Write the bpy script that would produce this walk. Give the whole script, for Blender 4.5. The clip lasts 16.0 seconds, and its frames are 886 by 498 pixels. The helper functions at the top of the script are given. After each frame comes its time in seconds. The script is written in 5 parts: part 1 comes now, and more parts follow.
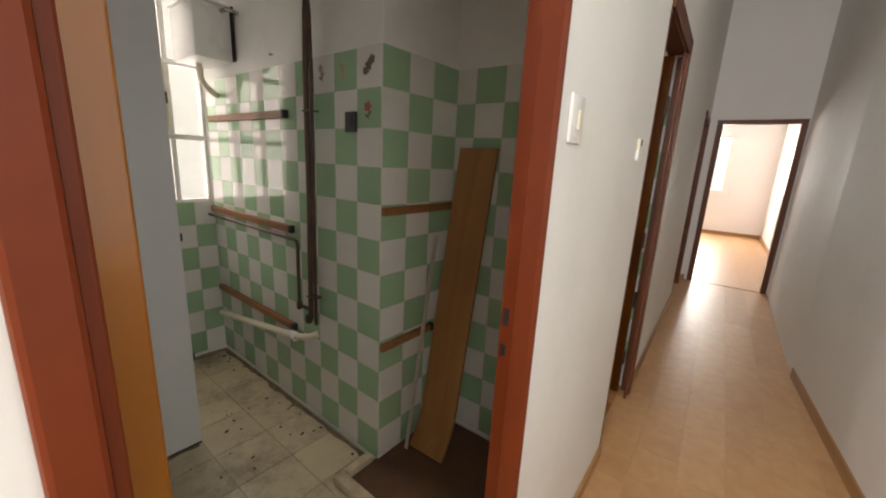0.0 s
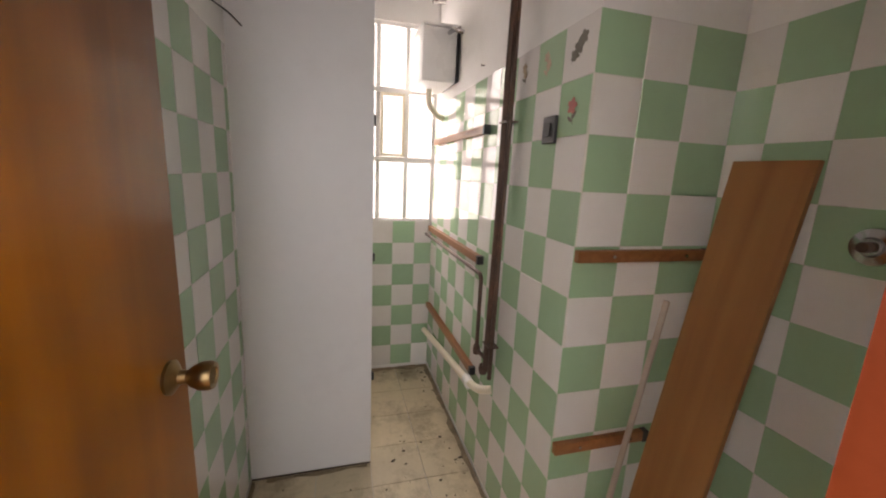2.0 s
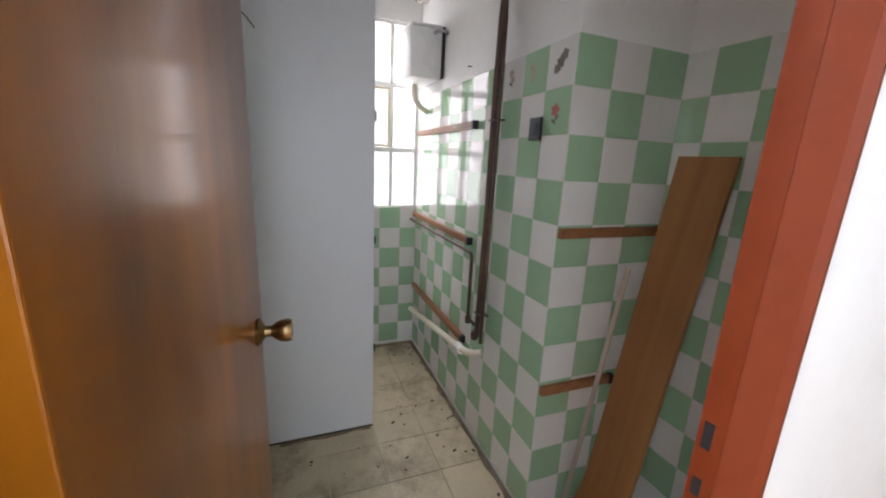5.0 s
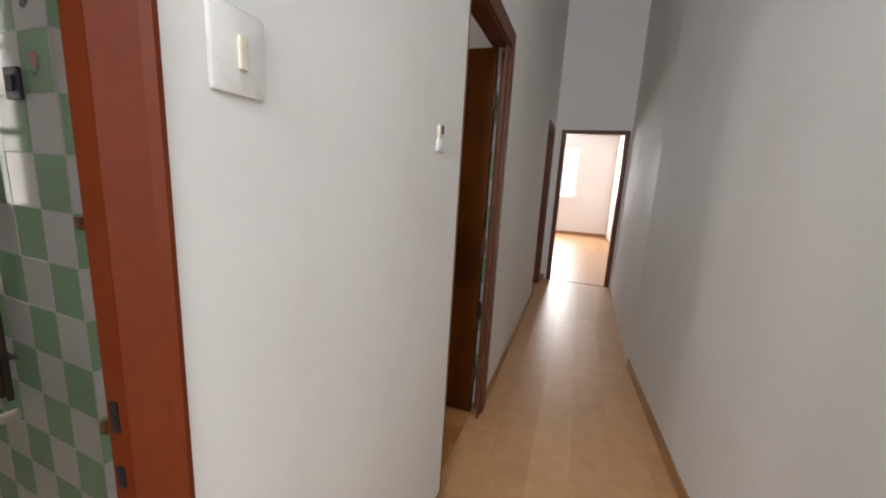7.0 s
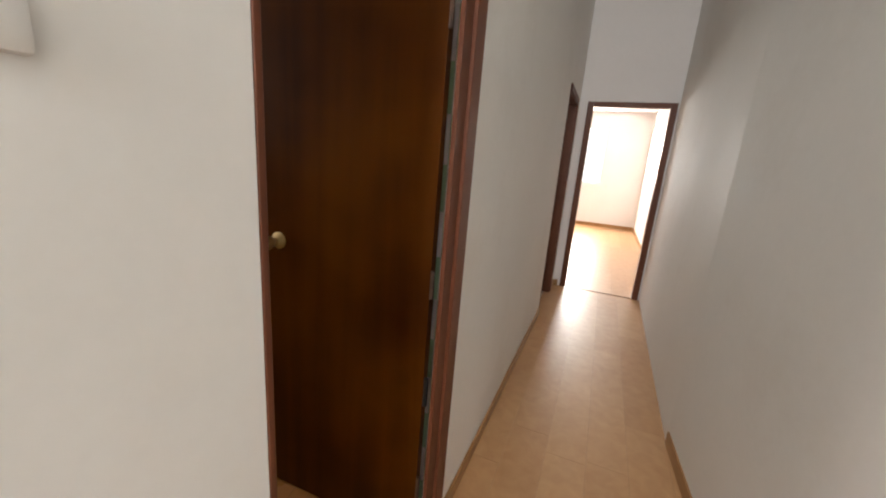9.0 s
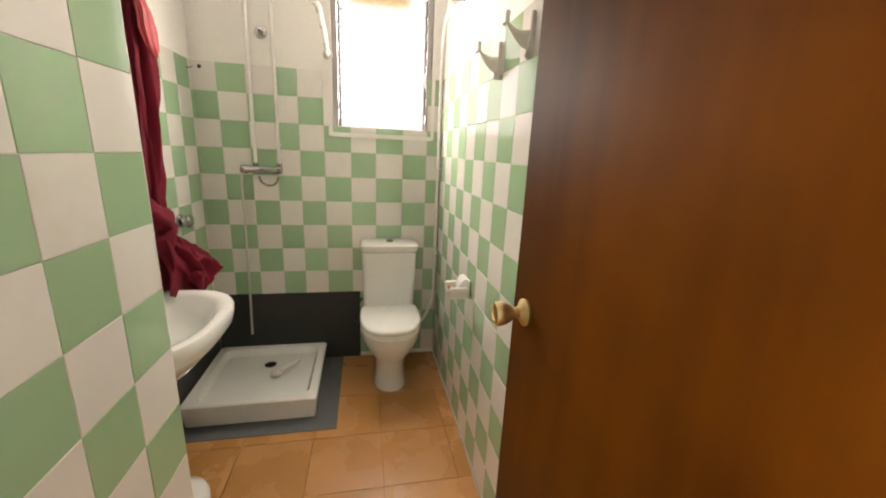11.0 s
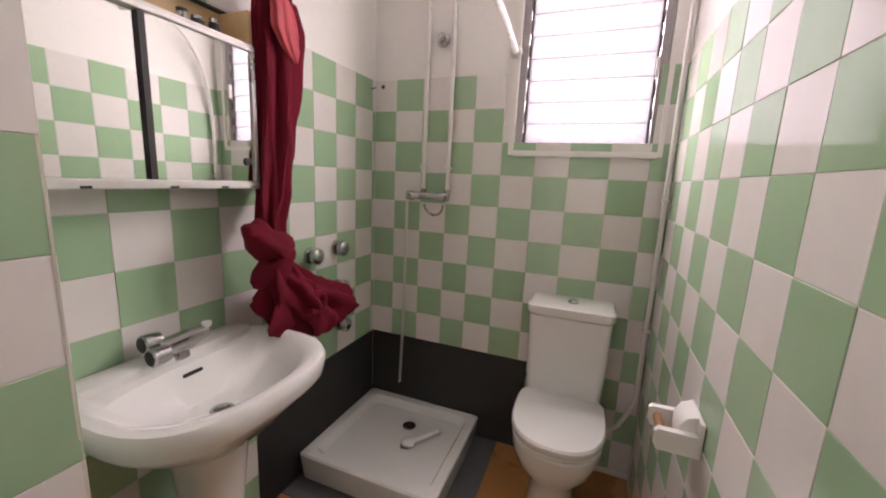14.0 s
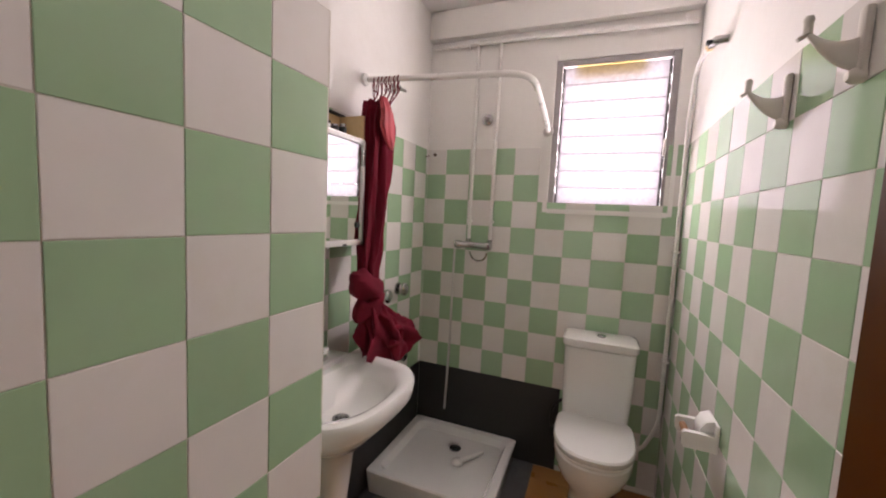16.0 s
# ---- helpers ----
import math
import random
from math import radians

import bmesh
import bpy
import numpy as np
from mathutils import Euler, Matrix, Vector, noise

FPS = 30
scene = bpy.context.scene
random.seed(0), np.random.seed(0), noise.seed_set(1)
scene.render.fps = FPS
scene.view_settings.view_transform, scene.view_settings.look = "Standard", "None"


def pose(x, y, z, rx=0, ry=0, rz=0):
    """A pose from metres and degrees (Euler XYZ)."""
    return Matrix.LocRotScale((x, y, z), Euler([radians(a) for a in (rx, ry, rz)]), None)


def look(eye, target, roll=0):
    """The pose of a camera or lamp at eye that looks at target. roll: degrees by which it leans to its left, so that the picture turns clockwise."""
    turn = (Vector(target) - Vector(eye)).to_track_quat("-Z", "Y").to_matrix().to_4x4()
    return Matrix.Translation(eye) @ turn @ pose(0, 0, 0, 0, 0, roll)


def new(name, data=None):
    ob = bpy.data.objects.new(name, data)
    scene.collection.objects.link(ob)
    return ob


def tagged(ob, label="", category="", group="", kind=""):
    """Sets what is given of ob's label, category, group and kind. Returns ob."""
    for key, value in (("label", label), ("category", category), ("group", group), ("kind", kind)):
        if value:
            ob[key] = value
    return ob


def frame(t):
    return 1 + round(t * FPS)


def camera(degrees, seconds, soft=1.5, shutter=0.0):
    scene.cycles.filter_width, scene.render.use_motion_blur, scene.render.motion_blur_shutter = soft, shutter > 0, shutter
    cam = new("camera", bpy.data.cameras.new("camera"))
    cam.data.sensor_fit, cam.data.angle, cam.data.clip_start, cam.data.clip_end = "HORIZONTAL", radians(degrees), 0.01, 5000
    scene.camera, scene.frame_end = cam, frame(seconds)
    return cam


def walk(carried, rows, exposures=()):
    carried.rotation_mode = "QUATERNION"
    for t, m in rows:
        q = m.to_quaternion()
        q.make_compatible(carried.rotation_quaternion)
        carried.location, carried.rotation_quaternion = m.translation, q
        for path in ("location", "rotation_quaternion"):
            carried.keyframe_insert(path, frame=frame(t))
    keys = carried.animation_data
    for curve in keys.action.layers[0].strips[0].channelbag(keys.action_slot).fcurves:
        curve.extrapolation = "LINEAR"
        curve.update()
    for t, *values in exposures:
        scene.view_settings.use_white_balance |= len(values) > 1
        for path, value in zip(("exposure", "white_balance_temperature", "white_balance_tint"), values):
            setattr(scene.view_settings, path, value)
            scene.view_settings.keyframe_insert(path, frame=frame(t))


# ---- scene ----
cam = camera(98.9, 16.0, soft=2.0)
PATH = [
    (0, (0.298, 0.271, 1.414), (-0.837, 1.856, 0.966), 2.9),
    (0.5, (0.211, 0.394, 1.406), (-1.143, 1.787, 0.932), 2.9),
    (1, (0.137, 0.486, 1.391), (-1.434, 1.637, 0.937), 2.9),
    (1.5, (0.089, 0.594, 1.405), (-1.641, 1.501, 0.973), 2.7),
    (2, (0.064, 0.694, 1.413), (-1.798, 1.309, 1.02), 2.7),
    (2.5, (0.055, 0.741, 1.42), (-1.885, 1.036, 1.034), 2.5),
    (3, (0.057, 0.732, 1.426), (-1.902, 0.814, 1.033), 2.5),
    (3.2, (0.059, 0.715, 1.419), (-1.901, 0.758, 1.023), 2.6),
    (5.5, (0.264, 0.468, 1.428), (-1.309, 1.624, 0.994), 3.2),
    (6, (0.313, 0.521, 1.404), (-0.958, 2.014, 1.013), 3.4),
    (6.5, (0.381, 0.605, 1.396), (-0.578, 2.319, 1.016), 3.4),
    (7, (0.439, 0.758, 1.381), (-0.209, 2.613, 1.005), 3.3),
    (7.5, (0.514, 0.93, 1.39), (0.029, 2.832, 1.004), 3.3),
    (8, (0.518, 1.167, 1.386), (0.061, 3.069, 0.97), 3.5),
    (8.2, (0.508, 1.292, 1.393), (0.047, 3.19, 0.963), 3.7),
    (10.3, (0.206, 2.236, 1.411), (-1.372, 3.361, 0.914), 3.0),
    (10.5, (0.18, 2.284, 1.393), (-1.511, 3.234, 0.906), 2.7),
    (11, (0.103, 2.4, 1.407), (-1.794, 2.799, 0.913), 2.6),
    (11.5, (-0.025, 2.477, 1.39), (-1.961, 2.407, 0.894), 2.5),
    (12, (-0.197, 2.5, 1.348), (-2.102, 2.137, 0.858), 2.5),
    (12.5, (-0.348, 2.556, 1.323), (-2.218, 2.024, 0.853), 2.5),
    (13, (-0.455, 2.572, 1.32), (-2.3, 1.936, 0.88), 2.5),
    (13.5, (-0.528, 2.58, 1.35), (-2.362, 1.894, 0.942), 2.6),
    (14, (-0.556, 2.584, 1.348), (-2.389, 1.872, 0.989), 2.6),
    (14.5, (-0.511, 2.561, 1.349), (-2.343, 1.833, 1.013), 2.8),
    (15, (-0.424, 2.537, 1.366), (-2.258, 1.8, 1.056), 2.8),
    (15.5, (-0.319, 2.525, 1.4), (-2.161, 1.78, 1.176), 2.8),
    (16, (-0.161, 2.48, 1.426), (-2.011, 1.739, 1.253), 2.8),
]
# seconds, stops, kelvin, tint
EXPOSURES = [
    (0.0, -1.3, 6800, 8), (0.5, -1.08, 6850, 10), (1.0, -0.78, 7300, 12), (1.5, -0.55, 7500, 13), (2.0, -0.42, 6750, 18), (3.2, -0.3, 6850, 20), (5.5, -0.8, 5600, 10), (6.0, -1.15, 6100, 10), (6.5, -1.2, 6200, 10), (7.5, -1.55, 6150, 9), (8.2, -1.48, 6050, 9),
    (10.3, 0.3, 7900, 4), (11.0, 0.6, 7200, 2), (11.5, 0.55, 6600, 7), (12.0, 0.45, 6550, 11), (13.0, 0.2, 6450, 17), (14.5, 0.03, 6450, 18), (16.0, -0.03, 6500, 17),
]
walk(cam, [(t, look(eye, goal, roll)) for t, eye, goal, roll in PATH], EXPOSURES)

# ---- light ----
SKY = bpy.data.worlds.new("sky")
scene.world = SKY
SKY.use_nodes = True
sky_tex = SKY.node_tree.nodes.new("ShaderNodeTexSky")
sky_tex.sky_type = "NISHITA"
sky_tex.sun_disc = False
sky_tex.sun_elevation = radians(50)
sky_tex.sun_rotation = radians(40)
SKY.node_tree.links.new(sky_tex.outputs[0], SKY.node_tree.nodes["Background"].inputs[0])
SKY.node_tree.nodes["Background"].inputs[1].default_value = 0.12


def opening_light(name, x, y, z, aim, w, h, watts, colour=(1, 0.97, 0.93)):
    """Area lamp in an opening: daylight of a window, or fill added out of view."""
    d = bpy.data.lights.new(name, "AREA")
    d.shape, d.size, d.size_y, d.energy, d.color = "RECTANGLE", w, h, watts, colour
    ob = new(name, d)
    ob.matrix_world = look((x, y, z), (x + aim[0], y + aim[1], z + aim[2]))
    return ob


sun = new("sun", bpy.data.lights.new("sun", "SUN"))
sun.data.energy, sun.data.angle, sun.data.color = 3.0, radians(0.5), (1, 0.95, 0.88)
sun.matrix_world = look((0, 0, 10), (-4.2, -5.0, 3.0))

opening_light("kitchen_window_light", -2.555, 1.16, 1.69, (1, -0.044, 0), 0.57, 1.22, 26, (1, 0.90, 0.86))
opening_light("bathroom_window_light", -2.425, 2.507, 1.89, (1, 0, 0), 0.51, 0.72, 28, (1, 0.875, 0.87))
opening_light("bedroom_window_light", -0.21, 12.0, 1.69, (0, -1, 0), 1.05, 1.30, 480, (1, 0.96, 0.94))
# fill for the kitchen panel, through a side opening added out of view
opening_light("side_fill_light", 1.42, 0.30, 1.80, (-1, 0.06, 0), 0.60, 1.50, 21, (0.97, 0.98, 1.0))
# fill from behind the camera; its hall opening is unseen and added
opening_light("hall_fill_light", 0.42, -2.36, 2.75, (0.15, 1, 0.0), 0.8, 1.7, 270, (0.98, 0.98, 1.0))

# ---- materials ----


def nodes_of(m):
    m.use_nodes = True
    nt = m.node_tree
    return nt, nt.nodes["Principled BSDF"]


def material(name, colour, rough=0.5, metal=0.0, vary=0.08, scale=6.0, fine=60.0, bump=0.05, per_object=0.0,
             coat=0.0, stain=None, stain_amount=0.0, stain_scale=3.0, stain_from=0.52, spec=0.5, rough_vary=0.08, world=False):
    """Procedural surface: colour with two scales of variation, relief, optional stains and piece-to-piece change."""
    m = bpy.data.materials.new(name)
    nt, p = nodes_of(m)
    N, L = nt.nodes.new, nt.links.new
    place = N("ShaderNodeTexCoord").outputs["Object"]
    if world:
        place = N("ShaderNodeNewGeometry").outputs["Position"]
    elif per_object:
        own = N("ShaderNodeObjectInfo")
        shift = N("ShaderNodeVectorMath")
        shift.operation = "MULTIPLY_ADD"
        L(own.outputs["Random"], shift.inputs[0])
        shift.inputs[1].default_value = (31.0, 17.0, 23.0)
        L(place, shift.inputs[2])
        place = shift.outputs[0]
    n1 = N("ShaderNodeTexNoise")
    n1.inputs["Scale"].default_value, n1.inputs["Detail"].default_value = scale, 5
    n2 = N("ShaderNodeTexNoise")
    n2.inputs["Scale"].default_value, n2.inputs["Detail"].default_value = fine, 4
    L(place, n1.inputs["Vector"])
    L(place, n2.inputs["Vector"])
    add = N("ShaderNodeMath")
    add.operation = "MULTIPLY_ADD"
    L(n2.outputs["Fac"], add.inputs[0])
    add.inputs[1].default_value = 0.4
    L(n1.outputs["Fac"], add.inputs[2])
    value = add.outputs[0]
    if per_object:
        info = N("ShaderNodeObjectInfo")
        more = N("ShaderNodeMath")
        more.operation = "MULTIPLY_ADD"
        L(info.outputs["Random"], more.inputs[0])
        more.inputs[1].default_value = per_object
        L(value, more.inputs[2])
        value = more.outputs[0]
    ramp = N("ShaderNodeMapRange")
    ramp.inputs["From Min"].default_value, ramp.inputs["From Max"].default_value = 0.4, 1.0 + per_object
    ramp.inputs["To Min"].default_value, ramp.inputs["To Max"].default_value = 1 - vary, 1 + vary
    L(value, ramp.inputs["Value"])
    mix = N("ShaderNodeMix")
    mix.data_type, mix.blend_type = "RGBA", "MULTIPLY"
    mix.inputs["Factor"].default_value = 1
    mix.inputs["A"].default_value = (*colour, 1)
    L(ramp.outputs[0], mix.inputs["B"])
    out = mix.outputs["Result"]
    if stain:
        n3 = N("ShaderNodeTexNoise")
        n3.inputs["Scale"].default_value, n3.inputs["Detail"].default_value = stain_scale, 8
        n3.inputs["Roughness"].default_value = 0.7
        L(place, n3.inputs["Vector"])
        r = N("ShaderNodeMapRange")
        r.inputs["From Min"].default_value, r.inputs["From Max"].default_value = stain_from, stain_from + 0.2
        r.inputs["To Max"].default_value = stain_amount
        L(n3.outputs["Fac"], r.inputs["Value"])
        mx = N("ShaderNodeMix")
        mx.data_type = "RGBA"
        L(r.outputs[0], mx.inputs["Factor"])
        L(out, mx.inputs["A"])
        mx.inputs["B"].default_value = (*stain, 1)
        out = mx.outputs["Result"]
    L(out, p.inputs["Base Color"])
    rr = N("ShaderNodeMapRange")
    rr.inputs["From Min"].default_value, rr.inputs["From Max"].default_value = 0.3, 0.7
    rr.inputs["To Min"].default_value, rr.inputs["To Max"].default_value = max(0.02, rough - rough_vary), min(1, rough + rough_vary)
    L(n1.outputs["Fac"], rr.inputs["Value"])
    L(rr.outputs[0], p.inputs["Roughness"])
    p.inputs["Metallic"].default_value = metal
    p.inputs["Coat Weight"].default_value = coat
    p.inputs["Coat Roughness"].default_value = 0.08
    p.inputs["Specular IOR Level"].default_value = spec
    if bump:
        b = N("ShaderNodeBump")
        b.inputs["Strength"].default_value, b.inputs["Distance"].default_value = bump, 0.01
        L(value, b.inputs["Height"])
        L(b.outputs[0], p.inputs["Normal"])
    return m


def wood(name, dark, light, axis="Z", rough=0.35, scale=1.0, coat=0.0, per_object=0.0, bump=0.06, cloud=0.8, spec=0.5):
    """Veneer or plank: grain stretched along one axis."""
    m = bpy.data.materials.new(name)
    nt, p = nodes_of(m)
    N, L = nt.nodes.new, nt.links.new
    tc = N("ShaderNodeTexCoord")
    mp = N("ShaderNodeMapping")
    mp.inputs["Scale"].default_value = {"X": (1.2 * scale, 22 * scale, 22 * scale), "Y": (22 * scale, 1.2 * scale, 22 * scale),
                                        "Z": (22 * scale, 22 * scale, 1.2 * scale)}[axis]
    L(tc.outputs["Object"], mp.inputs["Vector"])
    if per_object:
        info = N("ShaderNodeObjectInfo")
        cmb = N("ShaderNodeVectorMath")
        cmb.operation = "SCALE"
        cmb.inputs[0].default_value = (7.3, 5.1, 9.7)
        L(info.outputs["Random"], cmb.inputs["Scale"])
        L(cmb.outputs[0], mp.inputs["Location"])
    n1 = N("ShaderNodeTexNoise")
    n1.inputs["Scale"].default_value, n1.inputs["Detail"].default_value, n1.inputs["Distortion"].default_value = 1.0, 6, 0.6
    L(mp.outputs[0], n1.inputs["Vector"])
    n2 = N("ShaderNodeTexNoise")
    n2.inputs["Scale"].default_value, n2.inputs["Detail"].default_value = 1.6, 3
    L(tc.outputs["Object"], n2.inputs["Vector"])
    add = N("ShaderNodeMath")
    add.operation = "MULTIPLY_ADD"
    L(n2.outputs["Fac"], add.inputs[0])
    add.inputs[1].default_value = cloud
    L(n1.outputs["Fac"], add.inputs[2])
    value = add.outputs[0]
    if per_object:
        more = N("ShaderNodeMath")
        more.operation = "MULTIPLY_ADD"
        L(info.outputs["Random"], more.inputs[0])
        more.inputs[1].default_value = per_object
        L(value, more.inputs[2])
        value = more.outputs[0]
    r = N("ShaderNodeMapRange")
    r.inputs["From Min"].default_value, r.inputs["From Max"].default_value = 0.32 + 0.35 * cloud, 0.68 + 0.65 * cloud + per_object
    L(value, r.inputs["Value"])
    mix = N("ShaderNodeMix")
    mix.data_type = "RGBA"
    L(r.outputs[0], mix.inputs["Factor"])
    mix.inputs["A"].default_value = (*dark, 1)
    mix.inputs["B"].default_value = (*light, 1)
    L(mix.outputs["Result"], p.inputs["Base Color"])
    rr = N("ShaderNodeMapRange")
    rr.inputs["To Min"].default_value, rr.inputs["To Max"].default_value = rough - 0.06, rough + 0.1
    L(n2.outputs["Fac"], rr.inputs["Value"])
    L(rr.outputs[0], p.inputs["Roughness"])
    p.inputs["Coat Weight"].default_value = coat
    p.inputs["Coat Roughness"].default_value = 0.12
    p.inputs["Specular IOR Level"].default_value = spec
    b = N("ShaderNodeBump")
    b.inputs["Strength"].default_value, b.inputs["Distance"].default_value = bump, 0.004
    L(n1.outputs["Fac"], b.inputs["Height"])
    L(b.outputs[0], p.inputs["Normal"])
    return m


PLASTER = material("white_plaster", (0.80, 0.79, 0.76), 0.75, vary=0.03, scale=1.5, fine=35, bump=0.10, stain=(0.62, 0.58, 0.52), stain_amount=0.25, stain_scale=1.3)
PLASTER_WARM = material("warm_plaster", (0.80, 0.77, 0.75), 0.8, vary=0.03, scale=1.5, fine=35, bump=0.08)
PANEL_PAINT = material("grey_white_paint", (0.80, 0.81, 0.83), 0.45, vary=0.03, scale=1.5, fine=20, bump=0.03, stain=(0.5, 0.5, 0.5), stain_amount=0.15)
TILE_GREEN = material("green_glaze", (0.33, 0.495, 0.31), 0.05, vary=0.08, scale=4, fine=25, bump=0.004, per_object=0.35, stain=(0.36, 0.42, 0.27), stain_amount=0.25, spec=0.65, rough_vary=0.02)
TILE_WHITE = material("white_glaze", (0.735, 0.715, 0.685), 0.05, vary=0.05, scale=4, fine=25, bump=0.004, per_object=0.35, stain=(0.60, 0.54, 0.42), stain_amount=0.25, spec=0.65, rough_vary=0.02)
GROUT = material("old_grout", (0.62, 0.59, 0.52), 0.9, vary=0.15, scale=8, fine=80, bump=0.2, stain=(0.28, 0.24, 0.18), stain_amount=0.5)
BLACK_COAT = material("black_coating", (0.022, 0.022, 0.022), 0.55, vary=0.2, scale=5, fine=50, bump=0.25)
GREY_COAT = material("grey_floor_coating", (0.10, 0.105, 0.11), 0.6, vary=0.2, scale=5, fine=50, bump=0.25, stain=(0.2, 0.2, 0.2), stain_amount=0.4)
CERAMIC = material("white_ceramic", (0.80, 0.80, 0.78), 0.08, vary=0.02, scale=3, fine=15, bump=0.0, coat=0.5, rough_vary=0.03)
OLD_CERAMIC = material("dull_ceramic", (0.72, 0.71, 0.67), 0.22, vary=0.05, scale=5, fine=25, bump=0.02, stain=(0.45, 0.40, 0.32), stain_amount=0.35, stain_scale=6)
PLASTIC = material("white_plastic", (0.78, 0.77, 0.74), 0.3, vary=0.03, scale=6, fine=30, bump=0.01)
PLASTIC_OLD = material("yellowed_plastic", (0.70, 0.64, 0.50), 0.4, vary=0.06, scale=8, fine=40, bump=0.02)
CHROME = material("chrome", (0.48, 0.48, 0.48), 0.18, metal=1, vary=0.1, scale=10, fine=60, bump=0.02)
ALU = material("aluminium", (0.62, 0.61, 0.59), 0.35, metal=0.7, vary=0.1, scale=8, fine=60, bump=0.02)
DARK_ALU = material("weathered_aluminium", (0.36, 0.34, 0.34), 0.45, metal=0.5, vary=0.15, scale=8, fine=60, bump=0.03)
RAIL_METAL = material("grimy_louvre_metal", (0.10, 0.095, 0.09), 0.5, metal=0.3, vary=0.4, scale=14, fine=70, bump=0.1, stain=(0.35, 0.33, 0.32), stain_amount=0.5, stain_scale=20)
BRASS = material("worn_brass", (0.66, 0.51, 0.27), 0.40, metal=1, vary=0.15, scale=12, fine=60, bump=0.03, stain=(0.34, 0.25, 0.13), stain_amount=0.4, stain_scale=14)
RUSTY = material("dark_pipe", (0.09, 0.055, 0.04), 0.5, metal=0.4, vary=0.3, scale=12, fine=60, bump=0.15, stain=(0.25, 0.12, 0.06), stain_amount=0.5, stain_scale=9)
BLACK = material("black_plastic", (0.015, 0.015, 0.016), 0.45, vary=0.1, scale=10, fine=60, bump=0.02)
DOOR_WOOD = wood("door_veneer", (0.060, 0.0140, 0.0008), (0.46, 0.158, 0.005), "Z", 0.28, 0.35, coat=0.28, bump=0.02, cloud=2.0, spec=0.2)
DOOR_DARK = wood("dark_door_veneer", (0.036, 0.0080, 0.0006), (0.150, 0.043, 0.0018), "Z", 0.38, 0.35, coat=0.0, bump=0.02, cloud=2.2, spec=0.10)
FRAME_PAINT = material("red_brown_frame", (0.130, 0.0225, 0.005), 0.45, vary=0.18, scale=4, fine=40, bump=0.05, stain=(0.16, 0.038, 0.012), stain_amount=0.3, stain_scale=5, spec=0.2)
FRAME_DARK = material("brown_frame", (0.125, 0.040, 0.018), 0.45, vary=0.18, scale=4, fine=40, bump=0.05, spec=0.25)
STRIP_WOOD = wood("batten_wood", (0.20, 0.075, 0.022), (0.34, 0.15, 0.05), "X", 0.5, 1.5)
BOARD_WOOD = wood("board_veneer", (0.22, 0.092, 0.027), (0.34, 0.158, 0.049), "Z", 0.45, 0.8)
SHELF_WOOD = wood("pale_shelf_wood", (0.50, 0.34, 0.16), (0.62, 0.46, 0.25), "X", 0.35, 0.8, coat=0.2)
LAMINATE = wood("laminate_plank", (0.44, 0.235, 0.103), (0.585, 0.35, 0.172), "Y", 0.37, 0.7, coat=0.0, per_object=0.35, bump=0.02)
SKIRT = wood("skirting_wood", (0.30, 0.15, 0.05), (0.42, 0.23, 0.09), "Y", 0.35, 1.0)
TERRACOTTA = material("tan_floor_tile", (0.46, 0.22, 0.072), 0.28, vary=0.18, scale=3, fine=22, bump=0.03, per_object=0.3, stain=(0.50, 0.27, 0.11), stain_amount=0.25, stain_scale=2.2)
FLOOR_GROUT = material("brown_floor_grout", (0.22, 0.12, 0.055), 0.9, vary=0.2, scale=8, fine=80, bump=0.2)
TERRAZZO = material("cream_floor_tile", (0.62, 0.52, 0.35), 0.45, vary=0.14, scale=5, fine=40, bump=0.05, per_object=0.3, stain=(0.20, 0.145, 0.08), stain_amount=0.8, stain_scale=3.5, stain_from=0.48, world=True)
DIRT = material("floor_dirt", (0.055, 0.04, 0.025), 0.95, vary=0.4, scale=20, fine=90, bump=0.5)
TRIM_BEIGE = material("dull_beige_trim", (0.40, 0.33, 0.27), 0.5, vary=0.15, scale=8, fine=50, bump=0.05)
GRIME = material("brown_grime", (0.24, 0.185, 0.115), 0.95, vary=0.45, scale=14, fine=70, bump=0.5)
KNOB_BRONZE = material("tarnished_bronze", (0.30, 0.205, 0.095), 0.36, metal=1, vary=0.25, scale=14, fine=60, bump=0.03, stain=(0.12, 0.08, 0.045), stain_amount=0.5, stain_scale=14)
CLOTH = material("wine_cloth", (0.135, 0.008, 0.020), 0.85, vary=0.25, scale=7, fine=120, bump=0.15, spec=0.15)
CLOTH_RED = material("red_cloth", (0.42, 0.045, 0.06), 0.7, vary=0.2, scale=7, fine=120, bump=0.15)
TRAY_BROWN = material("rusty_tray", (0.115, 0.055, 0.028), 0.6, vary=0.4, scale=6, fine=50, bump=0.2)

m = bpy.data.materials.new("mirror")
nt, p = nodes_of(m)
p.inputs["Base Color"].default_value, p.inputs["Metallic"].default_value, p.inputs["Roughness"].default_value = (0.86, 0.88, 0.86, 1), 1, 0.02
MIRROR = m


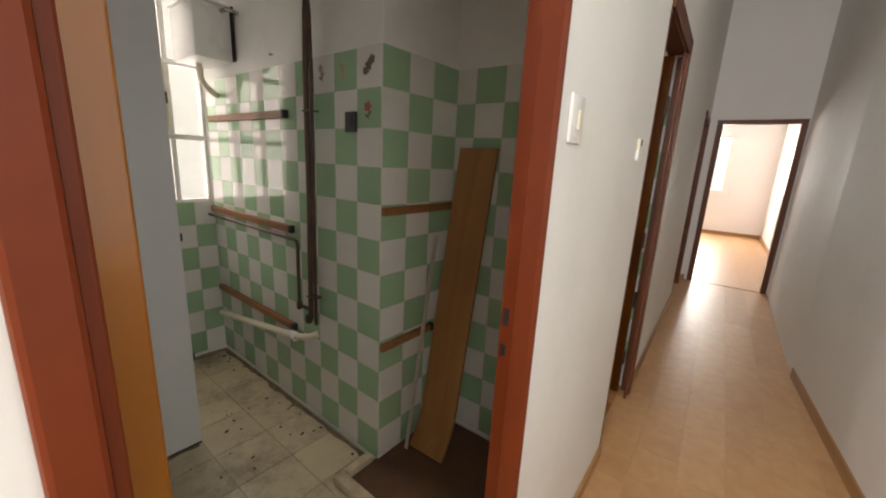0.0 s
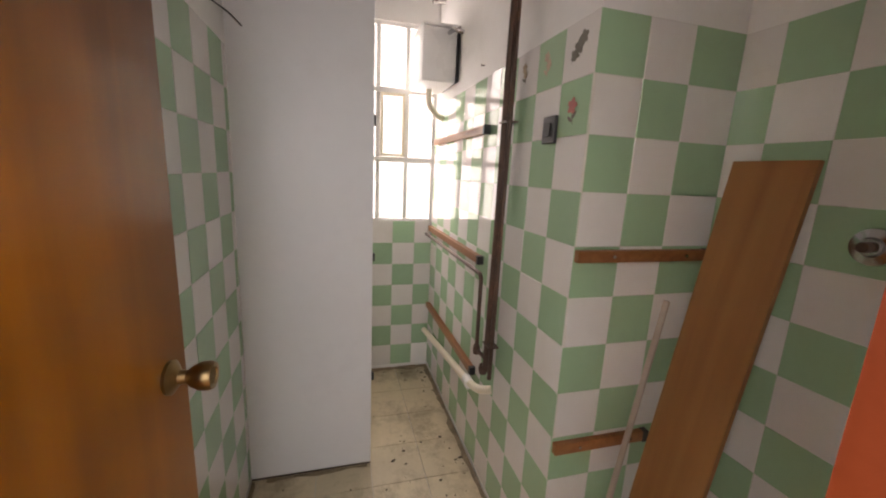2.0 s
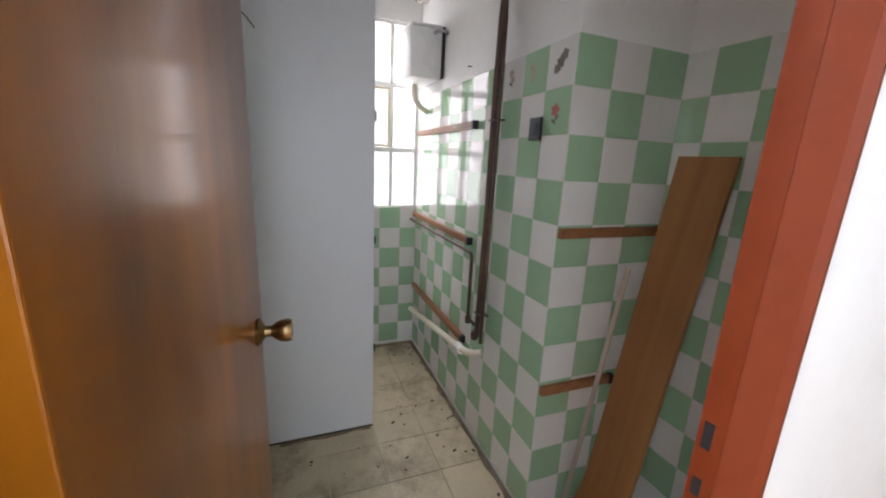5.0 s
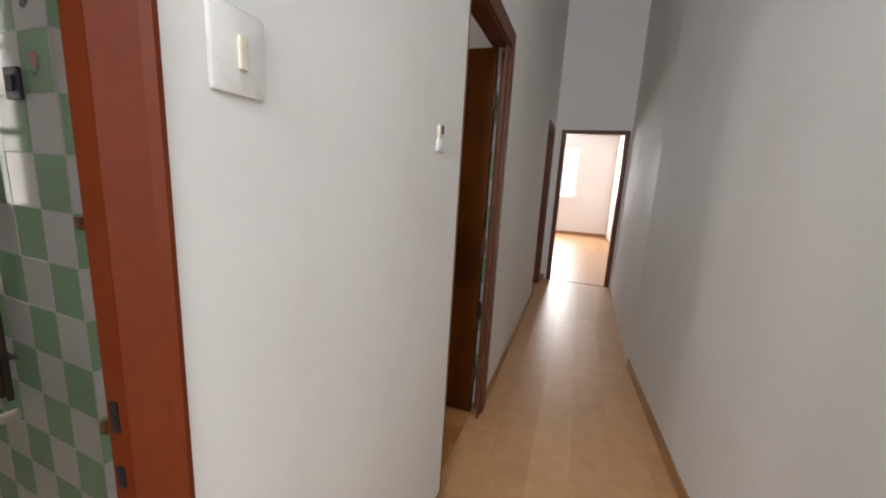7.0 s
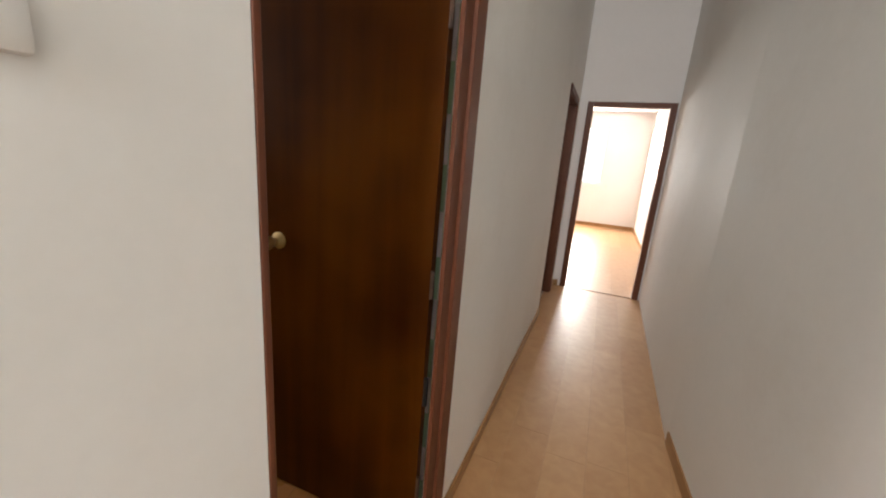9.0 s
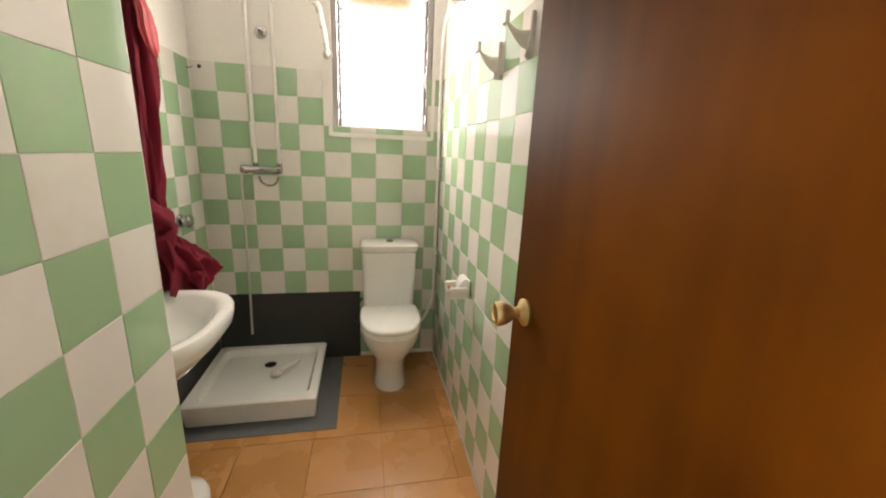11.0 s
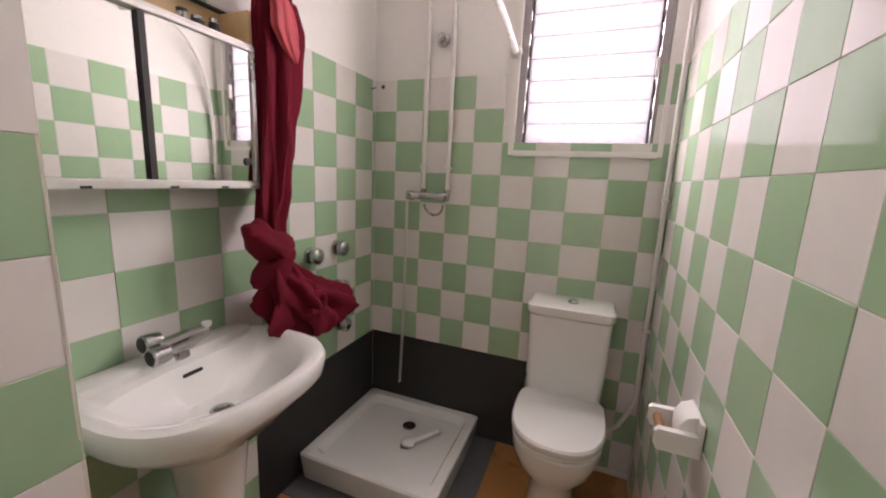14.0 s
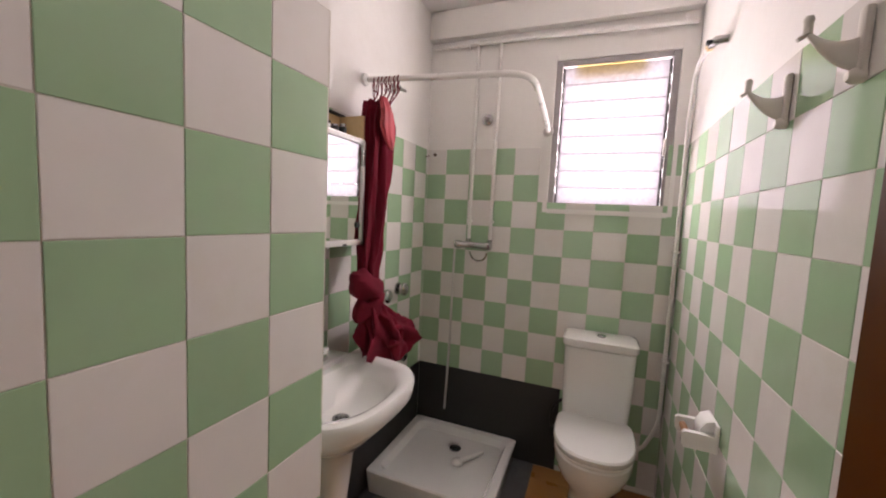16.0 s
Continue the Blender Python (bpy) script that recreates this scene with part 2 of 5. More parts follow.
def clear_pane(name, colour, through_share, body=0.95):
    """Window glass: mostly see-through, the rest a pale rough surface."""
    mt = bpy.data.materials.new(name)
    t, pr = nodes_of(mt)
    pr.inputs["Base Color"].default_value = (body, body, body, 1)
    pr.inputs["Roughness"].default_value = 0.2
    tr_ = t.nodes.new("ShaderNodeBsdfTransparent")
    tr_.inputs[0].default_value = (*colour, 1)
    mx = t.nodes.new("ShaderNodeMixShader")
    mx.inputs[0].default_value = through_share
    t.links.new(pr.outputs[0], mx.inputs[1])
    t.links.new(tr_.outputs[0], mx.inputs[2])
    t.links.new(mx.outputs[0], t.nodes["Material Output"].inputs[0])
    return mt




def frosted_pane(name, colour, share):
    """Frosted glass: scatters the light from behind, a small share passes straight through."""
    mt = bpy.data.materials.new(name)
    t, pr = nodes_of(mt)
    N, L = t.nodes.new, t.links.new
    n = N("ShaderNodeTexNoise")
    n.inputs["Scale"].default_value, n.inputs["Detail"].default_value = 55, 3
    L(N("ShaderNodeNewGeometry").outputs["Position"], n.inputs["Vector"])
    mul = N("ShaderNodeMix")
    mul.data_type = "RGBA"
    L(n.outputs["Fac"], mul.inputs["Factor"])
    mul.inputs["A"].default_value = (*[c * 0.75 for c in colour], 1)
    mul.inputs["B"].default_value = (*[c * 1.25 for c in colour], 1)
    scatter, straight = N("ShaderNodeBsdfTranslucent"), N("ShaderNodeBsdfTransparent")
    L(mul.outputs["Result"], scatter.inputs[0])
    mx = N("ShaderNodeMixShader")
    mx.inputs[0].default_value = share
    L(scatter.outputs[0], mx.inputs[1])
    L(straight.outputs[0], mx.inputs[2])
    L(mx.outputs[0], t.nodes["Material Output"].inputs[0])
    return mt


FROST = frosted_pane("frosted_glass", (0.208, 0.202, 0.210), 0.02)
KITCHEN_GLASS = clear_pane("obscure_glass", (1.0, 0.99, 0.97), 0.60, 0.85)
BRIGHT = clear_pane("window_glass", (1.0, 1.0, 1.0), 0.92)


def glow(name, colour, strength, ripple=0.0):
    """Plain emission standing in for bright sky, sunlit yard or awning outside a window."""
    mt = bpy.data.materials.new(name)
    t, pr = nodes_of(mt)
    em = t.nodes.new("ShaderNodeEmission")
    em.inputs[0].default_value = (*colour, 1)
    tc = t.nodes.new("ShaderNodeTexCoord")
    n = t.nodes.new("ShaderNodeTexNoise")
    n.inputs["Scale"].default_value, n.inputs["Detail"].default_value = 38, 4
    t.links.new(tc.outputs["Object"], n.inputs["Vector"])
    r = t.nodes.new("ShaderNodeMapRange")
    r.inputs["From Min"].default_value, r.inputs["From Max"].default_value = 0.3, 0.7
    r.inputs["To Min"].default_value, r.inputs["To Max"].default_value = strength * (1 - ripple), strength
    t.links.new(n.outputs["Fac"], r.inputs["Value"])
    t.links.new(r.outputs[0], em.inputs[1])
    t.links.new(em.outputs[0], t.nodes["Material Output"].inputs[0])
    return mt


YARD = glow("bright_yard", (1.0, 1.0, 1.0), 2.4)
YARD_FROSTED = glow("bright_yard_frosted", (0.95, 0.90, 0.97), 9.0, 0.30)
YARD_KITCHEN = glow("bright_yard_kitchen", (1.0, 0.98, 0.95), 3.2, 0.1)
RACK = material("translucent_hook_plastic", (0.60, 0.57, 0.52), 0.35, vary=0.05, scale=8, fine=40, bump=0.01)
# emission gives the awning the daylight that falls on it
YELLOW = glow("glowing_yellow_awning", (0.95, 0.62, 0.12), 12.0, 0.1)

# ---- mesh helpers ----


def part(name, bm, mat, parent=None, label="", smooth=False):
    me = bpy.data.meshes.new(name)
    bmesh.ops.recalc_face_normals(bm, faces=bm.faces)
    bm.to_mesh(me)
    bm.free()
    if smooth:
        for f in me.polygons:
            f.use_smooth = True
        me.set_sharp_from_angle(angle=radians(40))
    me.materials.append(mat)
    ob = new(name, me)
    if parent is not None:
        ob.parent = parent
    if label:
        ob["label"] = label
    return ob


def thing(name, label, category, x=0, y=0, z=0, rz=0, kind="", group=""):
    ob = new(name)
    ob.empty_display_size = 0.1
    ob.matrix_world = pose(x, y, z, 0, 0, rz)
    return tagged(ob, label, category, group, kind)


def boxes(*specs, bevel=0.0):
    """A bmesh of boxes, each (x0, x1, y0, y1, z0, z1)."""
    bm = bmesh.new()
    for x0, x1, y0, y1, z0, z1 in specs:
        b = bmesh.ops.create_cube(bm, size=1)
        bmesh.ops.scale(bm, vec=(abs(x1 - x0), abs(y1 - y0), abs(z1 - z0)), verts=b["verts"])
        bmesh.ops.translate(bm, vec=((x0 + x1) / 2, (y0 + y1) / 2, (z0 + z1) / 2), verts=b["verts"])
    if bevel:
        bmesh.ops.bevel(bm, geom=bm.edges[:], offset=bevel, segments=2, profile=0.5, affect="EDGES")
    return bm


def prism(points, z0, z1):
    bm = bmesh.new()
    lo = [bm.verts.new((x, y, z0)) for x, y in points]
    hi = [bm.verts.new((x, y, z1)) for x, y in points]
    n = len(points)
    bm.faces.new(lo)
    bm.faces.new(hi)
    for i in range(n):
        bm.faces.new((lo[i], lo[(i + 1) % n], hi[(i + 1) % n], hi[i]))
    return bm


def rings(loops, cap=True):
    """Skin between closed loops of equal length."""
    bm = bmesh.new()
    vs = [[bm.verts.new(c) for c in lp] for lp in loops]
    n = len(vs[0])
    for a, b in zip(vs, vs[1:]):
        for i in range(n):
            bm.faces.new((a[i], a[(i + 1) % n], b[(i + 1) % n], b[i]))
    if cap:
        bm.faces.new(vs[0])
        bm.faces.new(vs[-1])
    return bm


def lathe(profile, axis="Z", seg=20, at=(0, 0, 0)):
    """Turned body from (radius, height) pairs along an axis."""
    loops = []
    for r, h in profile:
        lp = []
        for i in range(seg):
            a = 2 * math.pi * i / seg
            u, v = max(r, 0.0004) * math.cos(a), max(r, 0.0004) * math.sin(a)
            c = {"Z": (u, v, h), "X": (h, u, v), "Y": (u, h, v)}[axis]
            lp.append((c[0] + at[0], c[1] + at[1], c[2] + at[2]))
        loops.append(lp)
    return rings(loops)


def tube(path, radius, seg=10):
    """Round pipe along points; radius may be a list."""
    pts = [Vector(q) for q in path]
    loops = []
    up = Vector((0.13, 0.37, 0.92))
    for i, q in enumerate(pts):
        d = (pts[min(i + 1, len(pts) - 1)] - pts[max(i - 1, 0)]).normalized()
        a = d.cross(up if abs(d.dot(up)) < 0.95 else Vector((1, 0, 0))).normalized()
        b = d.cross(a)
        r = radius[i] if isinstance(radius, (list, tuple)) else radius
        loops.append([q + a * r * math.cos(2 * math.pi * k / seg) + b * r * math.sin(2 * math.pi * k / seg) for k in range(seg)])
    return rings(loops)


def bend(points, r=0.05, n=6):
    """Polyline with rounded corners."""
    pts = [Vector(q) for q in points]
    out = [pts[0]]
    for a, b, c in zip(pts, pts[1:], pts[2:]):
        u, v = (a - b), (c - b)
        k = min(r, u.length * 0.45, v.length * 0.45)
        p0, p1 = b + u.normalized() * k, b + v.normalized() * k
        for i in range(n + 1):
            t = i / n
            out.append(p0 * (1 - t) ** 2 + b * 2 * t * (1 - t) + p1 * t * t)
    out.append(pts[-1])
    return out


def glazing(ob):
    ob.visible_shadow = False
    return ob


def structure(ob, label, category="wall"):
    return tagged(ob, label, category, kind="structure")


# ---- corridor ----
H = 2.62   # ceiling height of the wet rooms
HC = 3.90  # ceiling height of the corridor
wall_west = part("wall_corridor_west", boxes(
    (-0.08, 0.02, -2.3, 0.300, 0, HC), (-0.08, -0.021, 1.062, 2.09, 0, HC), (-0.08, 0.02, 2.874, 5.27, 0, HC), (-0.08, 0.02, 6.02, 6.33, 0, HC),
    (-0.08, 0.02, 0.300, 1.060, 2.06, HC), (-0.08, 0.02, 2.09, 2.874, 2.06, HC), (-0.08, 0.02, 5.27, 6.02, 2.04, HC)), PLASTER)
structure(wall_west, "white painted plaster corridor wall with three door openings")
structure(part("wall_corridor_pier", prism([(-0.02, 1.0605), (0.004, 1.0605), (0.02, 2.0895), (-0.02, 2.0895)], 0, HC), PLASTER), "white painted plaster wall between two doors")
EAST = lambda y: 1.36 - (y + 2.3) * 0.06726
wall_east = part("wall_corridor_east", prism([(EAST(0.62), 0.62), (0.938, 3.87), (0.972, 6.33), (1.15, 6.33), (1.45, 0.62)], 0, HC), PLASTER)
structure(wall_east, "white painted plaster corridor wall with a slight bend")
we2 = part("wall_corridor_east_rear", prism([(EAST(-2.3), -2.3), (EAST(-0.02), -0.02), (1.48, -0.02), (1.50, -2.3)], 0, HC), PLASTER)
structure(we2, "white painted plaster corridor wall")
# lintel and parapet shape the unseen opening added for the side fill
structure(part("wall_corridor_lintel", prism([(EAST(-0.02), -0.02), (EAST(0.62), 0.62), (1.45, 0.62), (1.48, -0.02)], 2.57, HC), PLASTER), "white plaster over the added side opening, out of view")
structure(part("wall_corridor_parapet", prism([(EAST(-0.02), -0.02), (EAST(0.62), 0.62), (1.45, 0.62), (1.48, -0.02)], 0, 1.03), PLASTER), "white plaster under the added side opening, out of view")
wall_end = part("wall_corridor_end", boxes((-2.0, 0.145, 6.33, 6.42, 0, HC), (0.915, 1.35, 6.33, 6.42, 0, HC), (0.145, 0.915, 6.33, 6.42, 2.05, HC)), PLASTER_WARM)
structure(wall_end, "white plaster end wall around the bedroom door opening")
# unseen end wall, its high opening added for the fill lamp
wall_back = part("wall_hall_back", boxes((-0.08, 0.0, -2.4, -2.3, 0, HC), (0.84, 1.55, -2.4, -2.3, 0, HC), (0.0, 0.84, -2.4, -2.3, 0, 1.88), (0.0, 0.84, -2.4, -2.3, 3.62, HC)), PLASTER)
structure(wall_back, "unseen white plaster wall with an opening added for fill light")
ceil_c = part("ceiling_corridor", boxes((-0.08, 1.6, -2.4, 6.42, HC, HC + 0.1)), PLASTER)
structure(ceil_c, "plain white plaster corridor ceiling", "ceiling")
sub = part("ground", boxes((-3.2, 2.2, -2.4, 12.2, -0.12, -0.012)), GROUT)
structure(sub, "grey cement screed under the floors", "floor")

# skirting
sk = part("baseboard", prism([(EAST(0.83), 0.83), (0.9465, 3.85), (0.9315, 3.85), (EAST(0.83) - 0.015, 0.83)], 0, 0.075), SKIRT)
structure(sk, "light brown wooden skirting board along the wall", "baseboard")
for y0, y1, x0, x1 in ((-2.29, 0.25, 0.02, 0.032), (2.868, 5.265, 0.02, 0.032), (6.09, 6.325, 0.02, 0.032), (6.30, 6.33, 0.034, 0.075)):
    structure(part("baseboard", boxes((x0, x1, y0, y1, 0, 0.07), bevel=0.003), SKIRT), "light brown wooden skirting board along the wall", "baseboard")


structure(part("baseboard", prism([(0.0045, 1.075), (0.0165, 1.075), (0.032, 2.085), (0.02, 2.085)], 0, 0.07), SKIRT), "light brown wooden skirting board along the wall", "baseboard")


def casing(name, y0, y1, top, x, mat, label, width=0.065, near=True, depth=-0.085, far=True):
    """Door frame in the corridor wall: two jambs, a head and the front architraves."""
    d = thing(name, label, "door frame", kind="structure")
    side = 1 if depth < 0 else -1
    for a, b in ((y0, y0 + 0.022), (y1 - 0.022, y1))[:2 if far else 1]:
        part("jamb", boxes((x, x + depth, a, b, 0, top), bevel=0.002), mat, d)
    part("head", boxes((x, x + depth, y0 + 0.023, y1 - 0.023, top - 0.022, top), bevel=0.002), mat, d)
    if near:
        part("architrave", boxes((x, x + side * 0.014, y0 - width + 0.02, y0 + 0.012, 0, top + width - 0.02), bevel=0.004), mat, d)
    if far:
        part("architrave", boxes((x, x + side * 0.014, y1 - 0.012, y1 + width - 0.02, 0, top + width - 0.02), bevel=0.004), mat, d)
    part("architrave", boxes((x, x + side * 0.014, y0 + 0.013 if near else y0 - 0.02, y1 - 0.013, top - 0.012, top + width - 0.02), bevel=0.004), mat, d)
    return d


kf = casing("door_frame_1", 0.302, 1.022, 2.05, 0.022, FRAME_PAINT, "red-brown painted wooden door frame with chipped edges", width=0.036, depth=-0.077, far=False)
part("jamb", prism([(-0.060, 1.010), (-0.0275, 1.0125), (-0.0275, 1.060), (-0.060, 1.060)], 0, 2.027), FRAME_PAINT, kf)
part("architrave", prism([(-0.027, 1.0128), (-0.002, 1.046), (0.007, 1.054), (0.007, 1.060), (-0.027, 1.060)], 0, 2.10), FRAME_PAINT, kf, "moulded edge with chipped paint")
for z0, z1 in ((1.06, 1.10), (0.985, 1.012)):
    part("strike_plate", prism([(-0.052, 1.0085), (-0.041, 1.0095), (-0.041, 1.0125), (-0.052, 1.0125)], z0, z1), BLACK, kf, "dark metal strike plate")
bf = thing("door_frame_2", "brown painted wooden bathroom door frame", "door frame", kind="structure")
part("jamb", boxes((-0.06, 0.022, 2.091, 2.103, 0, 2.05), bevel=0.002), FRAME_DARK, bf)
part("head", boxes((-0.06, 0.022, 2.104, 2.78, 2.03, 2.05), bevel=0.002), FRAME_DARK, bf)
part("post", boxes((0.012, 0.026, 2.722, 2.785, 0, 2.03), bevel=0.002), FRAME_DARK, bf)
part("jamb", boxes((-0.022, 0.012, 2.815, 2.866, 0, 2.03), bevel=0.002), FRAME_DARK, bf)
part("architrave", boxes((0.0205, 0.036, 2.786, 2.866, 0, 2.115), bevel=0.004), FRAME_DARK, bf)
part("architrave", boxes((0.0205, 0.036, 2.088, 2.785, 2.035, 2.115), bevel=0.004), FRAME_DARK, bf)
part("hinge", lathe([(0.008, 0.60), (0.008, 0.70)], "Z", 10, (-0.020, 2.755, 0)), BLACK, bf, "dark metal hinge")
casing("door_frame_3", 5.28, 6.01, 2.03, 0.022, FRAME_DARK, "dark brown wooden door frame in the corridor", near=False)
ef = thing("door_frame_4", "dark brown wooden frame of the bedroom doorway", "door frame", kind="structure")
part("jamb", boxes((0.105, 0.165, 6.315, 6.425, 0, 2.09), bevel=0.003), FRAME_DARK, ef)
part("jamb", boxes((0.895, 0.955, 6.315, 6.425, 0, 2.09), bevel=0.003), FRAME_DARK, ef)
part("head", boxes((0.166, 0.894, 6.315, 6.425, 2.04, 2.09), bevel=0.003), FRAME_DARK, ef)
part("threshold", boxes((0.166, 0.894, 6.33, 6.36, 0.0005, 0.006)), SKIRT, ef)


def knob(parent, x, y, z, side, metal):
    """Round brass door knob on a rose; side: the way it stands out along y."""
    k = part("door_knob", lathe([(0.0, 0), (0.030, 0), (0.031, side * 0.006), (0.022, side * 0.012), (0.013, side * 0.018), (0.012, side * 0.030), (0.020, side * 0.040),
                                 (0.0255, side * 0.052), (0.0265, side * 0.066), (0.0235, side * 0.074), (0.016, side * 0.0745), (0.0145, side * 0.071), (0, side * 0.071)], "Y", 24, (x, y, z)), metal, parent, "worn round brass knob", True)
    return k


def door_leaf(name, label, x, y, rz, width, height, mat, side, z_knob, metal=None):
    """Flush veneer leaf, hinged at its origin, running along -x; side: which face carries the visible knob."""
    d = thing(name, label, "door", x, y, 0.008, rz, kind="structure")
    part("leaf", boxes((-width, 0, -0.0175, 0.0175, 0, height), bevel=0.002), mat, d)
    knob(d, -width + 0.066, 0.0175 * side, z_knob, side, metal or BRASS)
    part("latch", boxes((-width - 0.001, -width + 0.001, -0.010, 0.010, z_knob - 0.03, z_knob + 0.03)), BRASS, d, "brass latch plate")
    for z in (0.25, height / 2, height - 0.25):
        part("hinge", lathe([(0.007, z - 0.045), (0.007, z + 0.045)], "Z", 10, (0.006, 0.017 * side, 0)), RUSTY, d)
    return d


door_leaf("door_1", "open brown veneered flush door with glossy varnish", -0.050, 0.345, -6.5, 0.690, 2.02, DOOR_WOOD, 1, 1.025, KNOB_BRONZE)
door_leaf("door_2", "open dark reddish-brown veneered bathroom door", -0.033, 2.778, 1.0, 0.665, 2.02, DOOR_DARK, -1, 1.06)
door_leaf("door_3", "dark brown veneered door standing ajar", -0.06, 5.985, 8, 0.67, 2.0, DOOR_DARK, -1, 1.03)

# light switches
for y, z, w, h, lab in ((1.155, 1.52, 0.085, 0.105, "white plastic wall switch with a yellowed rocker"),):
    s = thing("light_switch", lab, "switch")
    part("plate", boxes((0.005, 0.0145, y - w / 2, y + w / 2, z - h / 2, z + h / 2), bevel=0.006), PLASTIC, s, smooth=True)
    part("rocker", boxes((0.0145, 0.0205, y - 0.006, y + 0.008, z - 0.022, z + 0.020), bevel=0.003), PLASTIC_OLD, s, "yellowed rocker")
s = thing("broken_switch", "broken white wall switch with its plate half gone", "switch")
part("plate", boxes((0.0162, 0.029, 1.842, 1.902, 1.452, 1.492), bevel=0.006), PLASTIC, s, smooth=True)
part("mechanism", boxes((0.0163, 0.027, 1.850, 1.866, 1.492, 1.532), (0.0165, 0.025, 1.866, 1.884, 1.490, 1.528), bevel=0.003), PLASTIC_OLD, s, "bare yellowed mechanism")
part("contact", boxes((0.025, 0.030, 1.869, 1.879, 1.505, 1.530), bevel=0.002), BLACK, s, "dark metal contact")

# ---- bedroom beyond ----
W = 11.85
structure(part("wall_bedroom_back", boxes((-2.0, -0.75, W, W + 0.2, 0, 2.7), (0.33, 1.35, W, W + 0.2, 0, 2.7), (-0.75, 0.33, W, W + 0.2, 0, 1.03), (-0.75, 0.33, W, W + 0.2, 2.35, 2.7)), PLASTER_WARM), "pale pinkish white bedroom wall with a window opening")
structure(part("wall_bedroom_east", boxes((1.21, 1.35, 6.42, W, 0, 2.7)), PLASTER_WARM), "pale pinkish white bedroom wall")
structure(part("wall_bedroom_west", boxes((-2.1, -2.0, 6.33, W, 0, 2.7)), PLASTER_WARM), "pale pinkish white bedroom wall")
structure(part("ceiling_bedroom", boxes((-2.1, 1.35, 6.425, W + 0.2, 2.7, 2.8)), PLASTER_WARM), "white bedroom ceiling", "ceiling")
for b in ((-1.99, 1.195, W - 0.013, W, 0, 0.08), (1.197, 1.21, 6.43, W, 0, 0.08)):
    structure(part("baseboard", boxes(b, bevel=0.003), SKIRT), "light brown wooden skirting board in the bedroom", "baseboard")
wb = thing("window_3", "white framed bright bedroom window", "window", kind="structure")
part("window_frame", boxes((-0.75, -0.70, W + 0.02, W + 0.07, 1.03, 2.35), (0.28, 0.33, W + 0.02, W + 0.07, 1.03, 2.35), (-0.70, 0.28, W + 0.02, W + 0.07, 1.03, 1.08), (-0.70, 0.28, W + 0.02, W + 0.07, 2.30, 2.35), (-0.23, -0.19, W + 0.025, W + 0.065, 1.08, 2.30)), PLASTIC, wb)
glazing(part("pane", boxes((-0.70, -0.23, W + 0.04, W + 0.046, 1.08, 2.30)), BRIGHT, wb))
glazing(part("pane", boxes((-0.19, 0.28, W + 0.04, W + 0.046, 1.08, 2.30)), BRIGHT, wb))
part("window_sill", boxes((-0.78, 0.36, W - 0.03, W + 0.02, 1.005, 1.03), bevel=0.004), PLASTIC, wb)
structure(part("backdrop_bedroom", boxes((-2.2, 1.6, 12.45, 12.455, 0.2, 3.4)), YARD), "bright daylight outside the bedroom window", "backdrop")
so = thing("wall_socket", "small white wall socket in the bedroom", "socket")
part("plate", boxes((0.42, 0.50, W - 0.01, W, 0.95, 1.03), bevel=0.003), PLASTIC, so)

# ---- kitchen (old wash kitchen, slightly out of square) ----
K = pose(-0.80, 1.36, 0, 0, 0, -2.5)
KB = -1.65   # back wall
KS = -1.015  # south wall


def kitchen(ob):
    ob.matrix_world = K
    return ob


Ki = K.inverted()


def k_local(x, y):
    q = Ki @ Vector((x, y, 0))
    return q.x, q.y


divider = part("wall_divider", prism([(-0.08, 1.832), (-0.788, 1.842), (-0.806, 1.367), (-2.62, 1.445), (-2.62, 1.472), (-0.815, 1.472), (-0.815, 1.940), (-0.08, 1.940)], 0, H), PLASTER)
structure(divider, "stepped partition wall, plaster above green and white tiles")
k_south = kitchen(part("wall_kitchen_south", boxes((-1.85, 0.76, KS - 0.12, KS - 0.006, 0, H)), PLASTER))
structure(k_south, "plaster wall with green and white checkered tiles")
k_back = kitchen(part("wall_kitchen_back", boxes((KB - 0.15, KB - 0.006, KS - 0.12, -0.56, 0, H), (KB - 0.15, KB - 0.006, -0.56, 0.02, 0, 1.075), (KB - 0.15, KB - 0.006, -0.56, 0.02, 2.31, H), (KB - 0.15, KB - 0.006, 0.0, 0.09, 1.075, 2.31)), PLASTER))
structure(k_back, "plaster wall with tiles below a white window")
structure(part("ceiling_kitchen", boxes((-2.7, -0.08, 0.15, 1.44, H, H + 0.08)), PLASTER), "stained white kitchen ceiling", "ceiling")
closet = kitchen(thing("closet_partition", "full-height pale grey painted partition panel with dark hinges", "partition", kind="structure"))
part("panel", boxes((-0.785, -0.745, KS + 0.001, -0.483, 0.012, H - 0.002), bevel=0.002), PANEL_PAINT, closet)
part("hinge", boxes((-0.780, -0.758, -0.4835, -0.471, 1.590, 1.635), bevel=0.002), BLACK, closet, "dark metal hinge")
part("hinge", boxes((-0.780, -0.758, -0.4835, -0.471, 1.016, 1.051), bevel=0.002), BLACK, closet, "dark metal hinge")
part("hinge", boxes((-0.780, -0.758, -0.4835, -0.471, 0.440, 0.475), bevel=0.002), BLACK, closet, "dark metal hinge")
part("plinth", boxes((-0.782, -0.748, KS + 0.001, -0.485, 0, 0.011)), DIRT, closet, "dark dirty joint at the floor")

# kitchen window: two columns and three rows, white painted, middle light with its own casement
kwn = kitchen(thing("window_1", "white painted multi-pane window, one inner casement, bright daylight behind", "window", kind="structure"))
fx0, fx1 = KB - 0.075, KB - 0.025
cols = (-0.56, -0.375, -0.190, -0.005)
